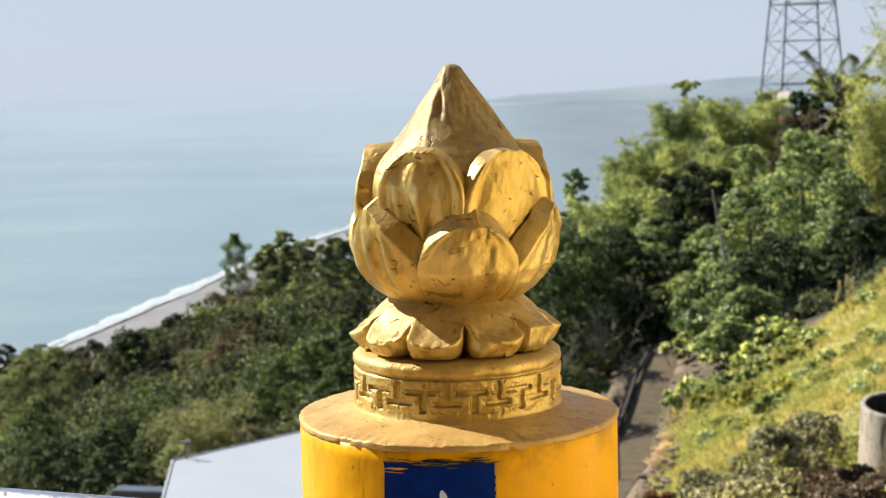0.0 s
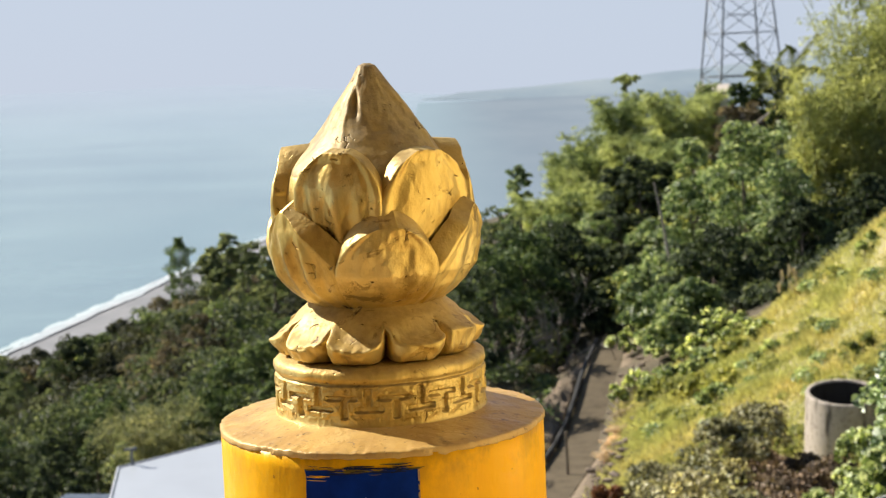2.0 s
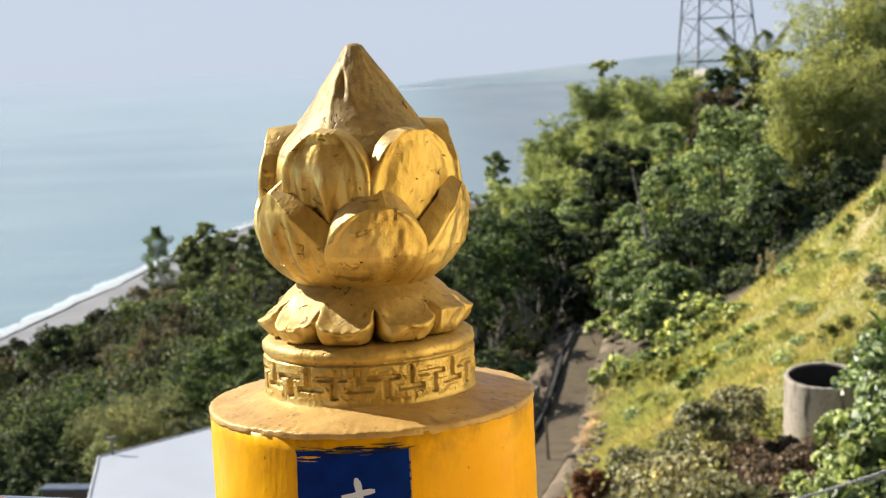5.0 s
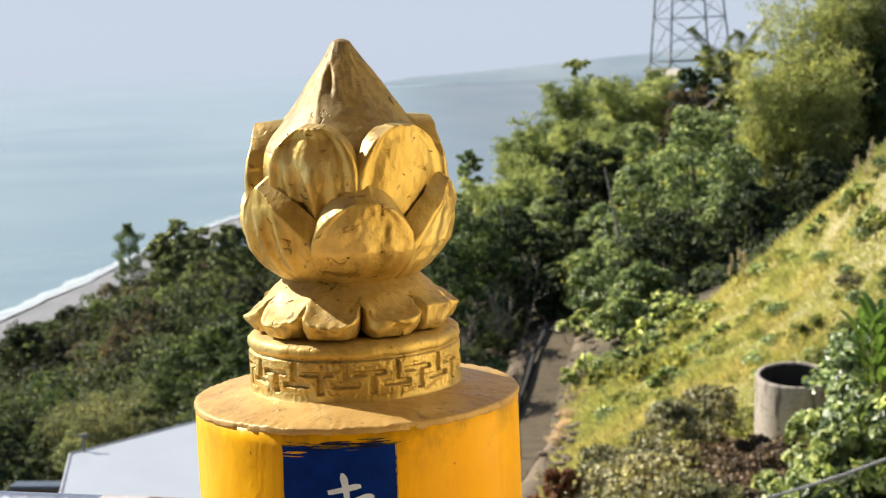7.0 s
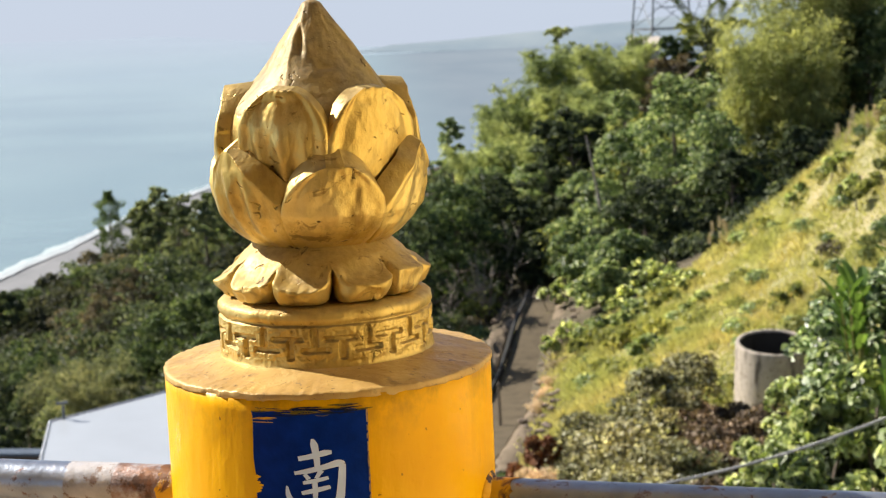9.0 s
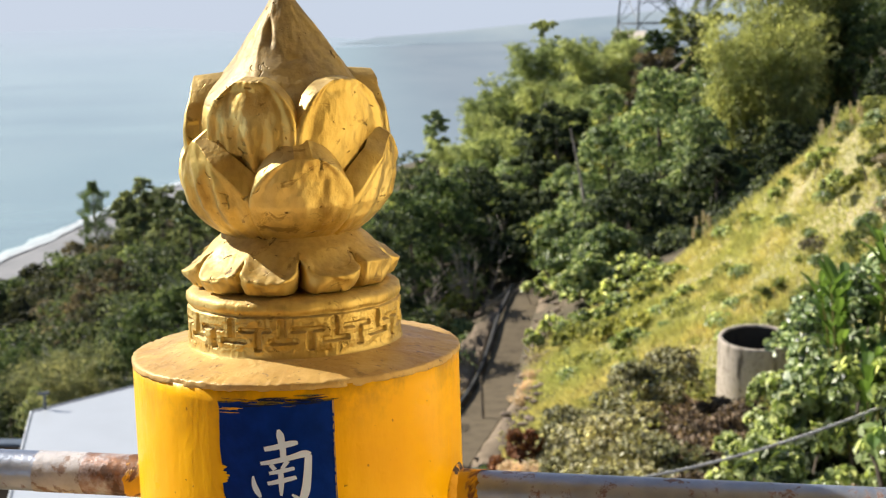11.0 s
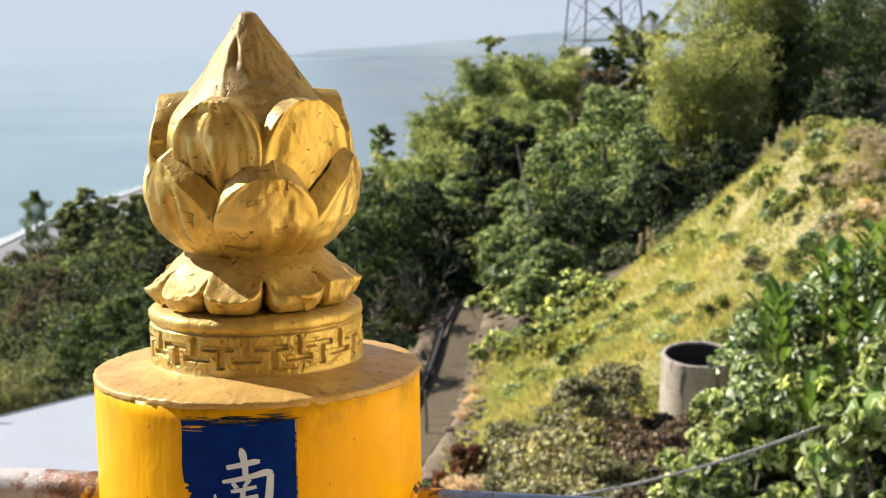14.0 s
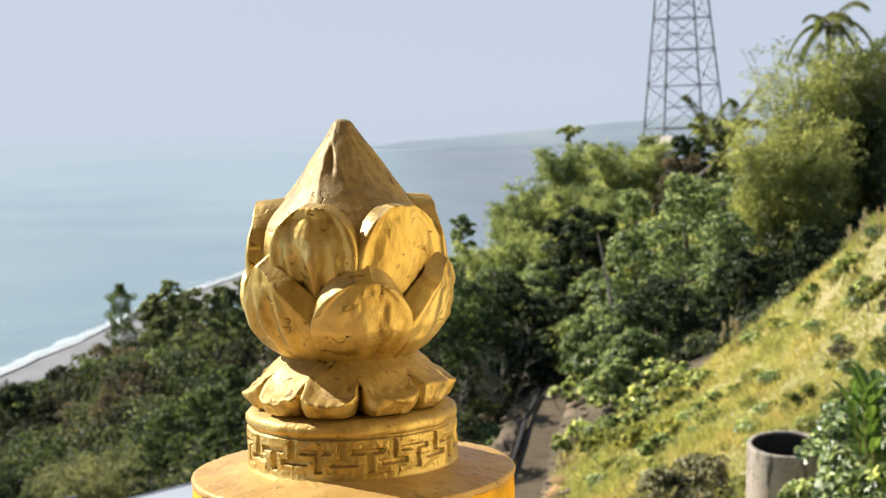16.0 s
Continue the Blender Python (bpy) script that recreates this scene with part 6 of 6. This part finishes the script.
for k, (x, y, r, bright) in enumerate(SHRUBS):
    z = float(ground_z(x, y))
    vine_heap("shrub", "low sunlit yellow-green shrub on the grass slope" if bright else "low green shrub in the grass", [(x, y, z + r * 0.3, r), (x + r * 1.1, y + 0.3, z + r * 0.15, r * 0.7), (x - r * 1.1, y - 0.2, z + r * 0.1, r * 0.6)],
              int(480 * r + 90), L_VINE2 if bright else L_LIGHT, 0.085, 200 + k, "shrub")
vine_heap("dead_brush", "reddish-brown dead bush beside the track", [(2.86, 22.0, -5.0, 0.32), (2.66, 22.1, -5.3, 0.36), (3.05, 22.0, -5.45, 0.42)], 700, L_RED, 0.06, 16)
vine_heap("dry_straw", "heap of tan dry straw below the terrace", [(2.5, 20.6, -4.98, 0.26), (2.72, 20.7, -5.1, 0.3), (2.4, 20.6, -5.4, 0.4)], 600, L_PLUME, 0.055, 18, "straw heap", 0.25, 1.6)
vine_heap("dead_brush", "pinkish dry grass tangle near the crest", [(11.7, 30.2, -1.2, 0.4), (11.9, 29.6, -1.2, 0.4), (11.75, 28.9, -1.4, 0.35)], 900, L_PLUME, 0.06, 17, aspect=0.35, spread=1.7)
vine_heap("broadleaf_bush", "bush with very large pale round leaves below the terrace", [(4.05, 9.0, -1.25, 0.28), (4.3, 8.9, -1.45, 0.3), (3.8, 9.2, -1.55, 0.26), (4.45, 8.8, -1.75, 0.3)], 40, L_PALE, 0.11, 43)


for k, (x, y) in enumerate(((2.9, 34.6), (3.3, 36.2), (3.75, 37.8), (2.5, 33.2), (4.75, 35.4), (4.45, 34.2), (4.25, 33.4), (3.95, 32.4), (5.2, 37.6))):
    z = float(ground_z(x, y))
    vine_heap("dead_brush", "pinkish dead tuft on the earth bank", [(x, y, z + 0.15, 0.22), (x + 0.2, y + 0.3, z + 0.12, 0.2)], 220, L_PLUME, 0.05, 300 + k, "bush", 0.3, 1.7)


for k, (x, y, r) in enumerate(((10.9, 29.6, 0.35), (11.25, 29.0, 0.4), (10.6, 28.7, 0.3), (11.0, 28.1, 0.35), (11.6, 27.6, 0.35))):
    z = float(ground_z(x, y))
    vine_heap("dry_straw", "bleached dry grass tangle near the crest", [(x, y, z + r * 0.35, r), (x + 0.3, y - 0.3, z + r * 0.25, r * 0.8)], 420, L_PLUME, 0.07, 320 + k, "grass tuft", 0.24, 1.8)


def make_ginger(seed, at, height, count, label):
    """Upright leaning stalks with broad lance leaves in two ranks."""
    rng = np.random.default_rng(seed)
    ob = thing("ginger_plant", at, label, "plant", "tall leafy plants below the terrace")
    for i in range(count):
        a, q = rng.uniform(0, 6.28), rng.uniform(0.1, 0.42)
        top = Vector((math.cos(a) * q * height, math.sin(a) * q * height, height * rng.uniform(0.7, 1.0)))
        base = Vector((math.cos(a) * 0.15, math.sin(a) * 0.15, -0.2))
        part("stalk", tube([base, base.lerp(top, 0.5) + Vector((0, 0, 0.06)), top], [0.014, 0.011, 0.005], 5), BAMBOO_CULM, ob)
        face = rng.uniform(0, 6.28)
        for k in range(9):
            t = 0.22 + 0.78 * k / 8
            p = base.lerp(top, t)
            b = face + (math.pi if k % 2 else 0.0) + rng.normal(0, 0.3)
            ln, wd = rng.uniform(0.20, 0.30) * (1.1 - 0.35 * abs(t - 0.6)), rng.uniform(0.065, 0.10)
            climb = rng.uniform(0.5, 1.1) + 0.35 * t
            v, n = [], 7
            side = Vector((-math.sin(b), math.cos(b), 0))
            for j in range(n):
                u = j / (n - 1)
                c = p + Vector((math.cos(b) * ln * u * 0.75, math.sin(b) * ln * u * 0.75, ln * (climb * u - 0.45 * u * u)))
                w = wd * math.sin(math.pi * min(1, 0.12 + 0.88 * u)) ** 0.8 + 0.002
                v += [tuple(c - side * w * 0.5 + Vector((0, 0, w * 0.22))), tuple(c), tuple(c + side * w * 0.5 + Vector((0, 0, w * 0.22)))]
            part("blade", (v, grid_faces(3, n)), L_GINGER, ob)
    return ob


make_ginger(1, (4.50, 12.2, -1.50), 0.60, 5, "upright dark green ginger plant with lance leaves")
make_ginger(2, (4.87, 12.25, -1.25), 0.68, 5, "ginger plant with arching glossy leaves")
make_ginger(3, (5.24, 12.2, -1.10), 0.70, 5, "tall ginger plant rising out of the creepers")
make_ginger(4, (4.98, 11.9, -1.60), 0.55, 4, "ginger plant with broad bright leaves")
make_ginger(5, (5.52, 12.3, -1.00), 0.72, 5, "ginger plant rising out of the creeper heap")
make_ginger(6, (5.30, 11.9, -1.62), 0.60, 4, "ginger plant in front of the dark creeper")
make_ginger(7, (4.55, 11.6, -1.95), 0.45, 3, "low ginger plant with a bright lit leaf")
vine_heap("dead_brush", "withered tan leaves hanging under the creeper", [(4.3, 11.0, -2.75, 0.35), (4.7, 10.9, -2.7, 0.35), (5.0, 11.0, -2.5, 0.35), (3.8, 11.3, -2.9, 0.3)], 260, L_PLUME, 0.085, 51, "bush", 0.55)


def make_plume(seed, at, height):
    """A tuft of tall grass with feathery seed heads."""
    rng = np.random.default_rng(seed)
    ob = thing("plume_grass", at, "tall dry grass with pinkish feathery seed heads", "grass tuft", "plume grasses along the crest")
    for i in range(6):
        a, q = rng.uniform(0, 6.28), rng.uniform(0.1, 0.4)
        top = Vector((math.cos(a) * q, math.sin(a) * q, height * rng.uniform(0.7, 1.0)))
        part("stem", tube([(0, 0, -0.1), tuple(top * 0.5 + Vector((0, 0, 0.06))), tuple(top)], [0.008, 0.006, 0.004], 4), L_GRASS, ob)
        n = 46
        t = rng.uniform(0, 1, n)
        C = np.array(top) + np.stack([rng.normal(0, 0.02, n), rng.normal(0, 0.02, n), -0.24 * t + 0.05], -1)
        A = rng.normal(0, 0.5, (n, 3)) + np.array([0, 0, 1])
        part("seed_head", leaves(C, A, rng.normal(0, 1, (n, 3)), 0.07, 0.018), L_PLUME, ob)
    return ob


for k, (x, y) in enumerate(((10.9, 32.4), (11.0, 32.1), (9.0, 36.0), (11.65, 29.9), (11.6, 29.4), (11.2, 27.2), (10.7, 26.2), (10.75, 32.8), (11.5, 28.6), (8.8, 36.2))):
    make_plume(60 + k, (x, y, float(ground_z(x, y))), 0.5 + 0.25 * (k % 3) / 2)


def make_bare_bush(seed, at, height, label):
    """Leafless grey twigs."""
    rng = np.random.default_rng(seed)
    ob = thing("bare_bush", at, label, "bush", "leafless bushes")
    for i in range(9):
        a = rng.uniform(0, 6.28)
        p, d, r = Vector((0, 0, -0.2)), Vector((math.cos(a) * 0.4, math.sin(a) * 0.4, 1)).normalized(), 0.03
        pts, rad = [p.copy()], [r]
        for k in range(6):
            d = (d + Vector(rng.normal(0, 0.18, 3))).normalized()
            p = p + d * height / 6
            r *= 0.76
            pts.append(p.copy()), rad.append(r)
        twigs = [tube(pts, rad, 5)]
        for k in range(9):
            q = pts[int(rng.integers(2, 6))]
            e = q + Vector((rng.normal(0, 0.25), rng.normal(0, 0.25), rng.uniform(0.15, 0.5))) * height * 0.4
            twigs.append(tube([q, e], [0.010, 0.004], 4))
        part("branch", joined(*twigs), DEADWOOD, ob)
    return ob


make_bare_bush(1, (4.15, 44, float(ground_z(4.15, 44))), 2.3, "leafless grey bush in the shade of the trees")
make_bare_bush(3, (2.6, 43, float(ground_z(2.6, 43))), 2.4, "leafless grey bush against the dark wood")
make_bare_bush(4, (4.9, 47.5, float(ground_z(4.9, 47.5))), 2.6, "tall leafless bush at the edge of the wood")
make_bare_bush(2, (3.3, 46, float(ground_z(3.3, 46))), 2.0, "leafless grey bush beside the track")
tagged(part("fence_stake", tube([(3.22, 32, -7.6), (3.2, 32, -6.2)], [0.035, 0.03], 7), BARK), "dark upright stake beside the track", "stake")

# the loose cable that hangs in front of the creepers
CABLE_A, CABLE_B = Vector((1.50, 9.0, -1.68)), Vector((4.1, 9.25, -1.17))
cab = [CABLE_A.lerp(CABLE_B, t / 16) - Vector((0, 0, 0.10 * math.sin(math.pi * t / 16))) for t in range(17)]
tagged(part("cable", tube(cab, 0.010, 6), plain_paint("cable_grey", (0.45, 0.44, 0.42), 0.6, 0.1, 5)), "pale grey cable slung across the bushes", "cable")
tagged(part("dead_tree", tube([(7.62, 45, -5.8), (7.45, 45, -4.0), (7.28, 45, -3.0), (7.14, 45, -2.26)], [0.06, 0.045, 0.035, 0.022], 7), DEADWOOD), "bare grey dead trunk among the trees", "dead tree")
make_bare_bush(5, (16.4, 79.2, -2.9), 1.3, "pale dry twigs of a bush below the pylon")
tagged(part("dead_tree", tube([(16.1, 77.8, float(ground_z(16.1, 77.8)) - 0.2), (16.35, 77.8, -3.2), (16.9, 77.8, -2.6), (17.73, 77.8, -1.9)], [0.11, 0.10, 0.09, 0.06], 7), DEADWOOD), "leaning bare pale trunk on the ridge", "dead tree")
